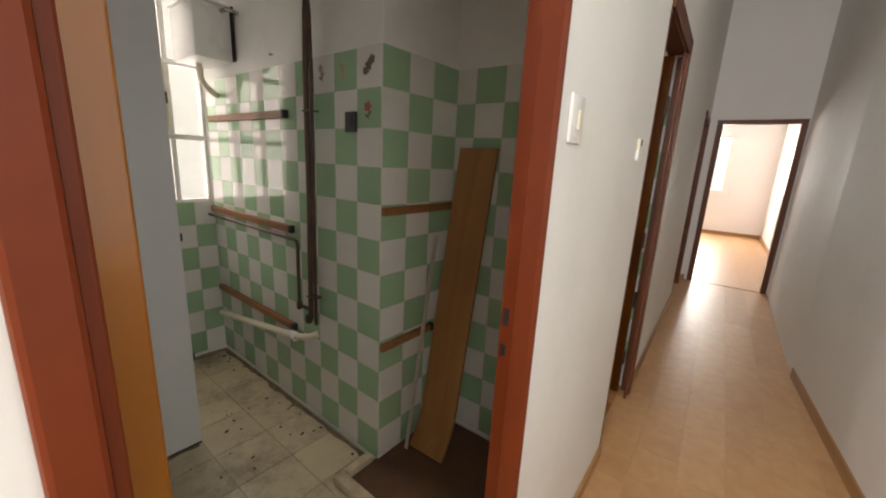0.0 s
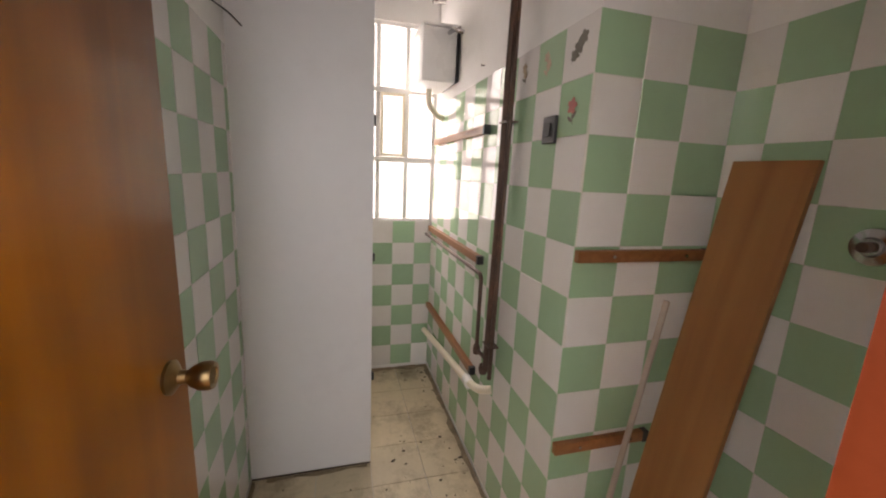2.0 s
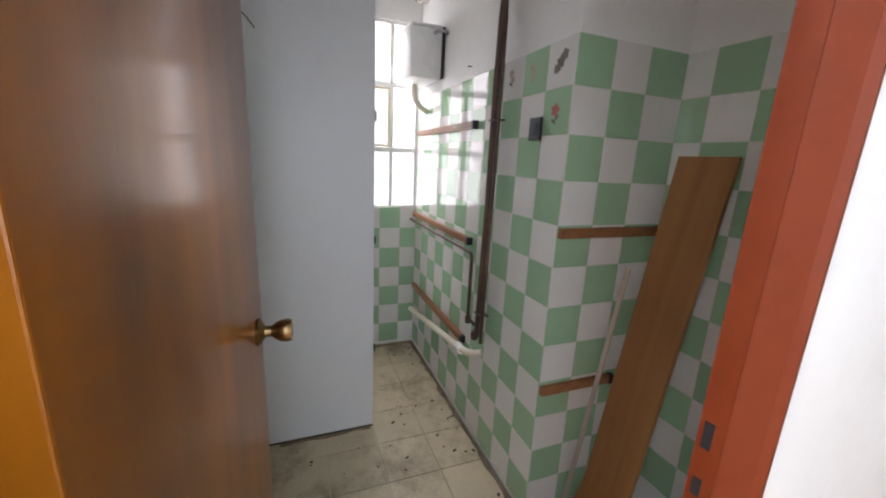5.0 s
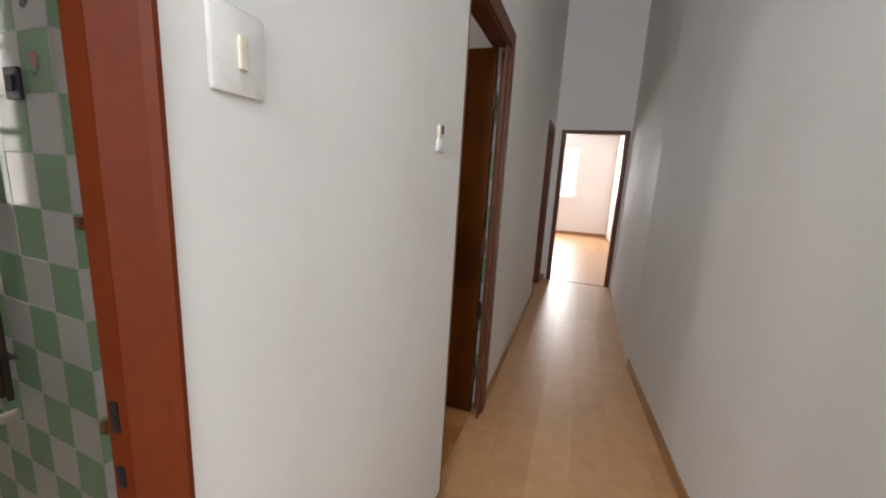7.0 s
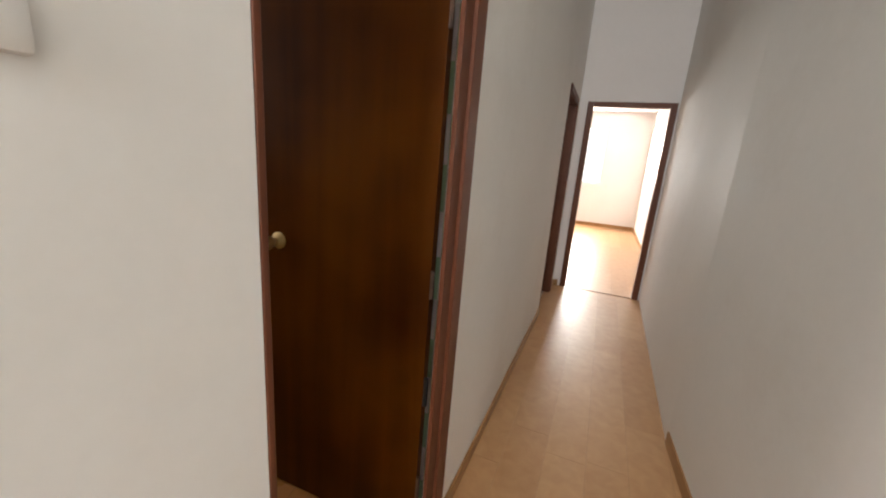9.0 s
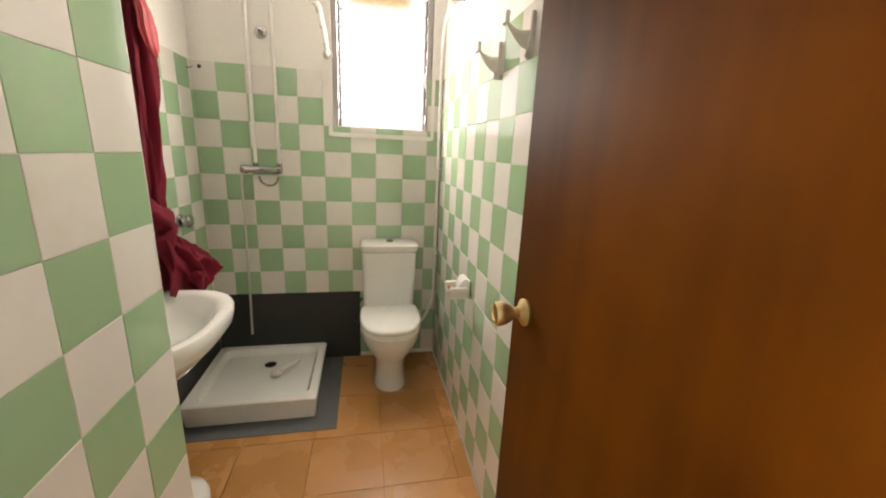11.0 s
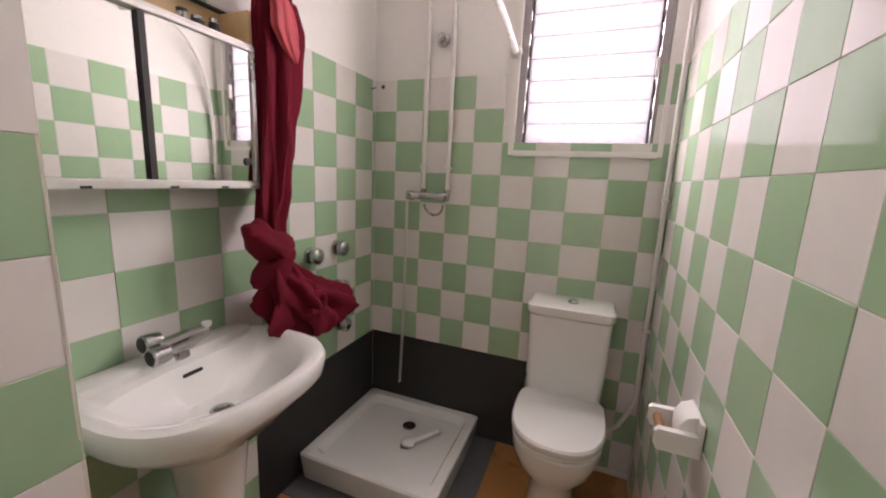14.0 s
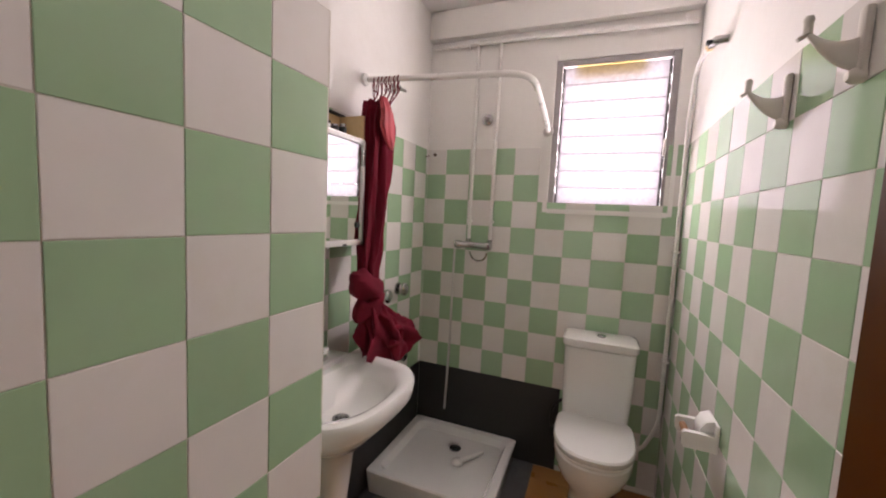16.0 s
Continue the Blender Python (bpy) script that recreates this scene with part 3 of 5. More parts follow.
rows_z = (1.08, 1.485, 1.915, 2.305)
for z in rows_z:
    part("rail", boxes((fx0, fx1, -0.56, 0.0, z - 0.016, z + 0.016), bevel=0.003), PLASTIC, kwn)
for y in cols:
    for z0, z1 in zip(rows_z, rows_z[1:]):
        part("stile", boxes((fx0, fx1, y - 0.014, y + 0.014, z0 + 0.016, z1 - 0.016), bevel=0.003), PLASTIC, kwn)
for y0, y1 in zip(cols, cols[1:]):
    for z0, z1 in zip(rows_z, rows_z[1:]):
        glazing(part("pane", boxes((fx0 + 0.020, fx0 + 0.025, y0 + 0.014, y1 - 0.014, z0 + 0.016, z1 - 0.016)), KITCHEN_GLASS, kwn))
cy0, cy1, cz0, cz1 = -0.360, -0.206, 1.505, 1.895
part("casement", boxes((fx1 + 0.001, fx1 + 0.02, cy0, cy0 + 0.016, cz0, cz1), (fx1 + 0.001, fx1 + 0.02, cy1 - 0.016, cy1, cz0, cz1), (fx1 + 0.001, fx1 + 0.02, cy0 + 0.016, cy1 - 0.016, cz0, cz0 + 0.016),
                       (fx1 + 0.001, fx1 + 0.02, cy0 + 0.016, cy1 - 0.016, cz1 - 0.016, cz1)), PLASTIC_OLD, kwn, "inner casement frame")

# old shower base in the recess
trayk = kitchen(thing("old_shower_tray", "brown stained old shower base with a grey kerb", "shower tray"))
part("basin", boxes((-0.02, 0.60, -0.16, 0.465, 0.0, 0.02), bevel=0.004), TRAY_BROWN, trayk)
part("kerb", boxes((-0.055, 0.60, -0.215, -0.16, 0, 0.055), bevel=0.015), TERRAZZO, trayk, "dirty grey kerb", True)
part("kerb", boxes((-0.055, -0.012, -0.159, -0.012, 0, 0.055), bevel=0.012), TERRAZZO, trayk, "dirty grey kerb", True)


def batten(x0, x1, y0, y1, z0, z1, label="brown wooden batten screwed to the tiles"):
    b = kitchen(thing("wood_batten", label, "batten", group="battens on the kitchen tiles"))
    part("strip", boxes((x0, x1, y0, y1, z0, z1), bevel=0.002), STRIP_WOOD, b)
    if abs(x1 - x0) > abs(y1 - y0):
        part("end_cap", boxes((x1 - 0.02, x1 + 0.002, y0 - 0.003, y1, z0 - 0.002, z1 + 0.002), bevel=0.002), BLACK, b, "dark rubber end")
        for u in (0.2, 0.75):
            part("screw", lathe([(0.005, -0.0), (0.005, -0.003)], "Y", 8, (x0 + u * (x1 - x0), y0, (z0 + z1) / 2)), CHROME, b)
    else:
        part("end_cap", boxes((x0, x1 + 0.003, y1 - 0.018, y1 + 0.002, z0 - 0.002, z1 + 0.002), bevel=0.002), BLACK, b, "dark rubber end")
        for u in (0.25, 0.8):
            part("screw", lathe([(0.005, 0.0), (0.005, 0.003)], "X", 8, (x1, y0 + u * (y1 - y0), (z0 + z1) / 2)), CHROME, b)
    return b


batten(-1.58, -0.67, -0.028, -0.001, 1.585, 1.620)
batten(-1.63, -0.65, -0.028, -0.001, 1.020, 1.055)
batten(-1.61, -0.66, -0.028, -0.001, 0.475, 0.510)
batten(0.001, 0.022, 0.002, 0.462, 1.188, 1.222)
batten(0.001, 0.022, 0.002, 0.34, 0.585, 0.620)

pp = kitchen(thing("water_pipes", "dark rusty surface-mounted water pipes", "pipes"))
part("riser", tube([(-0.475, -0.032, 0.60), (-0.460, -0.032, 1.2), (-0.462, -0.032, 1.75), (-0.445, -0.036, 2.0), (-0.43, -0.03, 2.2), (-0.43, -0.03, H - 0.01)], 0.0125), RUSTY, pp, smooth=True)
part("riser", tube([(-0.440, -0.026, 0.58), (-0.428, -0.026, 1.75), (-0.445, -0.018, 2.0), (-0.465, -0.022, 2.2), (-0.465, -0.022, H - 0.01)], 0.009), RUSTY, pp, smooth=True)
part("branch", tube(bend([(-1.62, -0.045, 1.000), (-0.555, -0.045, 1.000), (-0.555, -0.045, 0.66), (-0.49, -0.035, 0.655)], 0.03), 0.009), RUSTY, pp, "thin dark branch pipe", True)
part("elbow", lathe([(0.016, -0.02), (0.02, 0), (0.016, 0.02)], "Z", 12, (-0.49, -0.035, 0.60)), RUSTY, pp)
part("elbow", lathe([(0.013, -0.02), (0.016, 0), (0.013, 0.02)], "Z", 12, (-0.555, -0.045, 0.66)), RUSTY, pp)
part("clip", boxes((-0.480, -0.414, -0.046, -0.001, 1.602, 1.608)), RUSTY, pp, "metal pipe clip")
part("clip", boxes((-0.49, -0.424, -0.046, -0.001, 0.722, 0.728)), RUSTY, pp, "metal pipe clip")
dp = kitchen(thing("drain_pipe", "white plastic drain pipe along the wall", "pipe"))
drain = part("pipe", tube(bend([(-1.55, -0.05, 0.325), (-0.58, -0.05, 0.475), (-0.50, -0.04, 0.495), (-0.46, -0.002, 0.515)], 0.04), 0.018), PLASTIC_OLD, dp, smooth=True)
part("joint", lathe([(0.022, -0.03), (0.023, 0.03)], "X", 14, (-0.62, -0.05, 0.469)), PLASTIC, drain)

boiler = kitchen(thing("cistern_box", "white plastic high-level cistern on the wall", "cistern"))
part("body", boxes((-1.51, -1.19, -0.20, -0.012, 1.885, 2.155), bevel=0.012), PLASTIC, boiler, smooth=True)
part("lid", boxes((-1.515, -1.185, -0.203, -0.012, 2.156, 2.172), bevel=0.006), PLASTIC, boiler, smooth=True)
part("back_plate", boxes((-1.50, -1.180, -0.011, -0.001, 1.895, 2.165)), BLACK, boiler, "thin black sheet behind the body")
part("inlet", tube(bend([(-1.19, -0.06, 2.13), (-1.13, -0.05, 2.13), (-1.125, -0.002, 2.12)], 0.03), 0.011), CHROME, boiler, "metal inlet valve", True)
part("down_pipe", tube(bend([(-1.40, -0.11, 1.887), (-1.40, -0.11, 1.80), (-1.43, -0.05, 1.75), (-1.45, -0.004, 1.735)], 0.05), 0.017), PLASTIC_OLD, boiler, "yellowed down pipe", True)

sock = kitchen(thing("socket_box", "black empty socket box in the tiles", "socket"))
part("box", boxes((-0.215, -0.145, -0.012, -0.001, 1.515, 1.595), bevel=0.003), BLACK, sock)
part("cover", boxes((-0.20, -0.165, -0.016, -0.0125, 1.535, 1.575), bevel=0.002), BLACK_COAT, sock, "dark empty inside")


def tile_sticker(x, z, lean, blossom, leaf, blooms, label):
    """Flat flower transfer on a tile: a few thin petals, a stem and two leaves."""
    fl = kitchen(thing("flower_sticker", label, "sticker", group="flower stickers on the tiles"))
    c, s_ = math.cos(lean), math.sin(lean)

    def flat(u, v, ru, rv, turn, lift):
        out = []
        for i in range(12):
            a = 2 * math.pi * i / 12
            p0, q0 = ru * math.cos(a), rv * math.sin(a)
            p1, q1 = u + p0 * math.cos(turn) - q0 * math.sin(turn), v + p0 * math.sin(turn) + q0 * math.cos(turn)
            out.append((x + p1 * c - q1 * s_, -lift, z + p1 * s_ + q1 * c))
        return out

    def disc(bm_, pts):
        front = [bm_.verts.new(q) for q in pts]
        back = [bm_.verts.new((q[0], -0.0003, q[2])) for q in pts]
        bm_.faces.new(front)
        for i in range(len(pts)):
            bm_.faces.new((front[i], front[i - 1], back[i - 1], back[i]))

    bm_ = bmesh.new()
    for k, (u, v, r) in enumerate(blooms):
        for i in range(5):
            a = i * 1.2566 + k
            disc(bm_, flat(u + r * 0.55 * math.cos(a), v + r * 0.55 * math.sin(a), r * 0.6, r * 0.42, a, 0.0012 + 0.0001 * i + 0.0006 * k))
    part("petals", bm_, blossom, fl)
    bm_ = bmesh.new()
    disc(bm_, flat(0.0, -0.022, 0.0022, 0.026, 0.1, 0.0007))
    disc(bm_, flat(0.010, -0.022, 0.013, 0.005, 0.7, 0.0009))
    disc(bm_, flat(-0.010, -0.030, 0.013, 0.005, -0.7, 0.0010))
    part("stem", bm_, leaf, fl)


STICK_RED = material("faded_red_print", (0.36, 0.075, 0.045), 0.4, vary=0.3, scale=30, fine=120, bump=0.0)
STICK_TAN = material("faded_tan_print", (0.40, 0.30, 0.19), 0.4, vary=0.35, scale=30, fine=120, bump=0.0)
STICK_GREY = material("grey_green_print", (0.115, 0.10, 0.07), 0.4, vary=0.5, scale=30, fine=120, bump=0.0)
tile_sticker(-0.078, 1.762, -0.75, STICK_GREY, STICK_GREY, ((0, 0.026, 0.017), (0, 0.0, 0.019), (0, -0.026, 0.014)), "elongated grey-green flower spray sticker on a tile")
tile_sticker(-0.082, 1.607, 0.1, STICK_RED, STICK_GREY, ((0, 0.004, 0.020),), "small faded red flower sticker on a tile")
tile_sticker(-0.240, 1.764, 0.0, STICK_TAN, STICK_TAN, ((-0.006, 0.014, 0.014), (0.008, -0.008, 0.013)), "small faded tan flower sticker on a tile")
tile_sticker(-0.392, 1.772, 0.2, STICK_TAN, STICK_GREY, ((0, 0.008, 0.015), (0.004, -0.016, 0.012)), "small worn grey-tan flower sticker on a tile")
nk = kitchen(thing("wall_nail", "small dark nail in the kitchen plaster", "nail"))
part("nail", lathe([(0.0025, -0.0005), (0.0025, -0.016), (0.006, -0.0165), (0, -0.018)], "Y", 8, (-0.79, 0, 1.883)), RUSTY, nk)
stub = kitchen(thing("pipe_stub", "capped metal pipe stub high on the kitchen wall", "pipe"))
part("stub", lathe([(0.014, -0.0005), (0.014, -0.05), (0.020, -0.051), (0.020, -0.075), (0, -0.076)], "Y", 14, (-1.52, 0, 2.41)), OLD_CERAMIC, stub, smooth=True)
part("cap", lathe([(0.013, -0.03), (0.016, 0.0), (0.013, 0.03), (0, 0.031)], "X", 12, (-1.52, -0.062, 2.41)), RUSTY, stub, "dark metal cap", True)

tapw = thing("shower_tap_rose", "round chrome tap escutcheon on the tiled wall", "tap")
part("rose", lathe([(0, -0.001), (0.042, -0.001), (0.040, -0.012), (0.022, -0.018), (0.018, -0.03), (0, -0.03)], "Y", 24, (-0.41, 1.826, 1.30)), CHROME, tapw, smooth=True)
part("spindle", lathe([(0.012, -0.03), (0.011, -0.05), (0, -0.05)], "Y", 12, (-0.41, 1.826, 1.30)), RUSTY, tapw)

board = thing("leaning_board", "brown veneered board leaning in the tiled recess", "board")
rows_b = []
for i in range(25):
    z = 1.47 * (i / 24) ** 1.6
    y = -1.5 * max(0.0, 0.20 - z) ** 2
    th = 0.008
    rows_b.append([(-0.098, y - th, z), (0.098, y - th, z + 0.004), (0.098, y + th, z + 0.004), (-0.098, y + th, z)])
bd = part("board", rings(rows_b), BOARD_WOOD, board)
bd.matrix_world = pose(-0.645, 1.585, 0.024, -8.2, 1.0, 0)
stick = thing("leaning_trim", "thin dull beige trim strip leaning beside the board", "strip")
st = part("strip", boxes((-0.009, 0.009, -0.004, 0.004, 0, 1.07), bevel=0.001), TRIM_BEIGE, stick)
st.matrix_world = pose(-0.745, 1.50, 0.024, -7, 1.5, 0)
cable = kitchen(thing("loose_wire", "thin dark loose wire high on the wall", "wire"))
part("wire", tube([(-0.487, KS + 0.004, 1.888), (-0.55, KS + 0.018, 1.902), (-0.65, KS + 0.04, 1.906), (-0.738, KS + 0.06, 1.896)], 0.0028, 6), BLACK, cable)
part("nail", lathe([(0.006, 0.0), (0.007, 0.012), (0.003, 0.02)], "Y", 8, (-0.487, KS, 1.888)), RUSTY, cable)
lino = kitchen(thing("floor_debris", "dark dirt and crumbs scattered on the tiles", "debris", kind="stuff"))
bm = bmesh.new()
rng = random.Random(4)
for i in range(70):
    x, y = (rng.uniform(-1.6, -0.4), rng.uniform(-0.45, -0.03)) if rng.random() < 0.75 else (rng.uniform(-0.7, 0.1), rng.uniform(-0.9, -0.3))
    if rng.random() < 0.3:
        y = -0.02 - abs(rng.gauss(0, 0.03))
    s = rng.uniform(0.002, 0.008)
    bmesh.ops.create_icosphere(bm, subdivisions=1, radius=s, matrix=Matrix.Translation((x, y, s * 0.2)) @ Matrix.Rotation(rng.uniform(0, 3), 4, "Z") @ Matrix.Diagonal((rng.uniform(0.7, 2.2), 1, 0.35, 1)))
part("crumbs", bm, DIRT, lino)["kind"] = "stuff"
grime = kitchen(thing("floor_grime", "brown grime caked along the foot of the tiled walls", "grime", kind="stuff"))


def grime_edge(p0, p1, side, most, seed):
    """Low uneven wedge of dirt along a wall foot from p0 to p1, spreading towards side."""
    bm_ = bmesh.new()
    n = 40
    top, rim, low = [], [], []
    for i in range(n + 1):
        t = i / n
        x_, y_ = p0[0] + (p1[0] - p0[0]) * t, p0[1] + (p1[1] - p0[1]) * t
        w = most * (0.25 + 0.75 * abs(noise.noise(Vector((x_ * 5 + seed, y_ * 5, seed)))) + 0.25 * noise.noise(Vector((x_ * 23, y_ * 23, seed))))
        top.append(bm_.verts.new((x_, y_, 0.003 + 0.15 * w)))
        rim.append(bm_.verts.new((x_ + side[0] * w * 0.5, y_ + side[1] * w * 0.5, 0.003)))
        low.append(bm_.verts.new((x_ + side[0] * w, y_ + side[1] * w, 0.0006)))
    for i in range(n):
        bm_.faces.new((top[i], top[i + 1], rim[i + 1], rim[i]))
        bm_.faces.new((rim[i], rim[i + 1], low[i + 1], low[i]))
    part("grime", bm_, GRIME, grime)["kind"] = "stuff"


grime_edge((-1.64, -0.002), (-0.06, -0.002), (0, -1), 0.055, 1.3)
grime_edge((-1.647, -0.56), (-1.647, -0.002), (1, 0), 0.09, 5.1)
grime_edge((-0.74, -0.95), (-0.74, -0.50), (1, 0), 0.03, 2.7)
grime_edge((-0.74, KS + 0.003), (0.60, KS + 0.003), (0, 1), 0.03, 8.7)
for nm, bx in (("backdrop_kitchen", (-1.995, -1.99, -1.6, 0.5, 0.4, 3.4)),):
    kitchen(structure(part(nm, boxes(bx), YARD_KITCHEN), "bright daylight outside the kitchen window", "backdrop"))

# ---- bathroom ----
BX, BN, BS, ST = -2.345, 2.867, 1.477, 1.945
b_back = part("wall_bathroom_back", boxes((BX - 0.17, BX - 0.006, 1.44, 2.215, 0, H), (BX - 0.17, BX - 0.006, 2.80, 2.99, 0, H), (BX - 0.17, BX - 0.006, 2.215, 2.80, 0, 1.495), (BX - 0.17, BX - 0.006, 2.215, 2.80, 2.29, H)), PLASTER)
structure(b_back, "bathroom wall with a window, plaster above checkered tiles")
b_north = part("wall_bathroom_north", boxes((BX - 0.006, -0.08, BN + 0.006, BN + 0.12, 0, H)), PLASTER)
structure(b_north, "bathroom wall, plaster above glossy checkered tiles")
structure(part("ceiling_bathroom", boxes((BX - 0.17, -0.08, 1.45, 2.99, H, H + 0.08)), PLASTER), "white bathroom ceiling", "ceiling")
structure(part("beam", boxes((BX - 0.005, BX + 0.05, BS, BN, 2.46, H - 0.001), bevel=0.004), PLASTER), "white plaster beam under the ceiling", "beam")
pc = thing("ceiling_pipe", "thin white painted pipe below the ceiling", "pipe")
part("pipe", tube([(BX + 0.02, 1.50, 2.425), (BX + 0.02, 2.2, 2.415), (BX + 0.02, 2.85, 2.40)], 0.012), PLASTIC, pc, smooth=True)
for y in (1.72, 2.3, 2.8):
    part("bracket", boxes((BX - 0.001, BX + 0.035, y - 0.006, y + 0.006, 2.400, 2.435), bevel=0.002), PLASTIC, pc)

# black coating and grey floor coating round the shower
bc = thing("waterproof_coating", "black painted waterproof band around the shower", "coating", kind="structure")
part("back_band", boxes((BX - 0.004, BX + 0.001, BS + 0.002, 2.36, 0.001, 0.482)), BLACK_COAT, bc)
part("side_band", boxes((BX + 0.002, -1.52, BS - 0.004, BS + 0.001, 0.001, 0.478)), BLACK_COAT, bc)
part("floor_coat", boxes((BX + 0.002, -1.63, BS + 0.002, 2.245, 0.0005, 0.003)), GREY_COAT, bc, "rough grey floor coating")

# window with frosted louvre panes
bwn = thing("window_2", "aluminium louvre window with frosted glass slats", "window", kind="structure")
wy0, wy1, wz0, wz1 = 2.215, 2.80, 1.495, 2.29
part("reveal", boxes((BX - 0.005, BX + 0.008, wy0 - 0.025, wy0 - 0.001, wz0 - 0.02, wz1 + 0.03), (BX - 0.005, BX + 0.008, wy1 + 0.001, wy1 + 0.02, wz0 - 0.02, wz1 + 0.03), (BX - 0.005, BX + 0.012, wy0, wy1, wz0 - 0.025, wz0)), PLASTER, bwn, "white plaster trim")
fx = BX - 0.035
for nm, b in (("frame_side", (fx - 0.03, fx + 0.02, wy0, wy0 + 0.032, wz0, wz1)), ("frame_side", (fx - 0.03, fx + 0.02, wy1 - 0.032, wy1, wz0, wz1)),
              ("frame_sill", (fx - 0.03, fx + 0.02, wy0 + 0.033, wy1 - 0.033, wz0, wz0 + 0.025)), ("frame_head", (fx - 0.03, fx + 0.02, wy0 + 0.033, wy1 - 0.033, wz1 - 0.03, wz1))):
    part(nm, boxes(b, bevel=0.003), DARK_ALU, bwn)
nsl = 8
zz = [wz0 + 0.027 + i * (wz1 - wz0 - 0.06) / nsl for i in range(nsl + 1)]
for a, b in zip(zz, zz[1:]):
    s = part("slat", boxes((-0.003, 0.003, wy0 + 0.045, wy1 - 0.045, 0.0, b - a - 0.0004)), FROST, bwn, "frosted glass slat")
    glazing(s).matrix_basis = pose(fx + 0.004, 0, a, 0, -2.5, 0)
for y in (wy0 + 0.040, wy1 - 0.040):
    bm = boxes((fx - 0.008, fx + 0.012, y - 0.005, y + 0.005, wz0 + 0.03, wz1 - 0.035))
    part("louvre_rail", bm, RAIL_METAL, bwn)
    for z in zz[:-1]:
        part("clip", boxes((fx + 0.0125, fx + 0.022, y - 0.006, y + 0.006, z + 0.01, z + 0.055), bevel=0.002), RAIL_METAL, bwn)
part("handle", boxes((fx + 0.02, fx + 0.045, wy1 - 0.045, wy1 - 0.033, 1.78, 1.86), bevel=0.003), ALU, bwn, "small metal lever")
part("awning_glow", boxes((fx - 0.036, fx - 0.032, wy0 + 0.10, wy1 - 0.14, wz1 - 0.100, wz1 - 0.032)), YELLOW, bwn, "yellow awning seen outside, glowing in place of daylight on it")

structure(part("backdrop_bathroom", boxes((-2.70, -2.695, 1.6, 3.4, 0.9, 3.0)), YARD_FROSTED), "bright daylight outside the bathroom window", "backdrop")

# shower tray
tr = thing("shower_tray", "white ceramic square shower tray on the floor", "shower tray")
tx0, tx1, ty0, ty1 = -2.340, -1.728, 1.483, 2.138


def rounded(x0, x1, y0, y1, r, z, n=5):
    out = []
    for cx, cy, a0 in ((x1 - r, y1 - r, 0), (x0 + r, y1 - r, 90), (x0 + r, y0 + r, 180), (x1 - r, y0 + r, 270)):
        for i in range(n + 1):
            a = radians(a0 + 90 * i / n)
            out.append((cx + r * math.cos(a), cy + r * math.sin(a), z))
    return out


part("body", rings([rounded(tx0 + 0.01, tx1 - 0.01, ty0 + 0.01, ty1 - 0.01, 0.02, 0.0), rounded(tx0, tx1, ty0, ty1, 0.02, 0.105), rounded(tx0, tx1, ty0, ty1, 0.02, 0.118), rounded(tx0 + 0.008, tx1 - 0.008, ty0 + 0.008, ty1 - 0.008, 0.02, 0.125),
                    rounded(tx0 + 0.045, tx1 - 0.045, ty0 + 0.045, ty1 - 0.045, 0.05, 0.122), rounded(tx0 + 0.065, tx1 - 0.065, ty0 + 0.065, ty1 - 0.065, 0.05, 0.085), rounded(tx0 + 0.2, tx1 - 0.2, ty0 + 0.2, ty1 - 0.2, 0.05, 0.076)]), CERAMIC, tr, smooth=True)
part("drain", lathe([(0.034, 0.0765), (0.034, 0.082), (0.026, 0.084), (0, 0.083)], "Z", 20, (-2.165, 1.815, 0)), CHROME, tr, "chrome drain grille", True)
sh = thing("hand_shower", "white plastic hand shower lying in the tray", "shower head")
part("head", lathe([(0, 0.086), (0.030, 0.086), (0.032, 0.10), (0.020, 0.112), (0, 0.114)], "Z", 18, (-2.03, 1.875, 0)), PLASTIC, sh, smooth=True)
part("handle", tube([(-2.04, 1.895, 0.104), (-2.10, 1.95, 0.108), (-2.15, 1.985, 0.11)], [0.012, 0.011, 0.009], 10), PLASTIC, sh, smooth=True)

# toilet
to = thing("toilet", "white ceramic close-coupled toilet with lid down", "toilet")


def egg(cx, cy, front, back, half, z, n=28, sq=2.3):
    """Egg-shaped outline; front lies towards +x."""
    out = []
    for i in range(n):
        a = 2 * math.pi * i / n
        c, s = math.cos(a), math.sin(a)
        k = sq if c > 0 else sq * 2.2
        ex = math.copysign(abs(c) ** (2 / k), c)
        ey = math.copysign(abs(s) ** (2 / k), s)
        out.append((cx + (front if ex > 0 else back) * ex, cy + half * ey, z))
    return out


tcx, tcy = -2.03, 2.543
part("pedestal", rings([egg(tcx - 0.03, tcy, 0.155, 0.22, 0.100, 0.0), egg(tcx - 0.03, tcy, 0.150, 0.22, 0.096, 0.02), egg(tcx - 0.05, tcy, 0.155, 0.20, 0.090, 0.12), egg(tcx - 0.04, tcy, 0.175, 0.21, 0.105, 0.20), egg(tcx, tcy, 0.20, 0.24, 0.150, 0.28), egg(tcx, tcy, 0.225, 0.26, 0.172, 0.345), egg(tcx, tcy, 0.228, 0.26, 0.174, 0.385), egg(tcx, tcy, 0.222, 0.255, 0.168, 0.393)]), CERAMIC, to, smooth=True)
part("seat", rings([egg(tcx, tcy, 0.226, 0.20, 0.172, 0.395), egg(tcx, tcy, 0.230, 0.20, 0.175, 0.402), egg(tcx, tcy, 0.226, 0.20, 0.172, 0.410)]), PLASTIC, to, smooth=True)
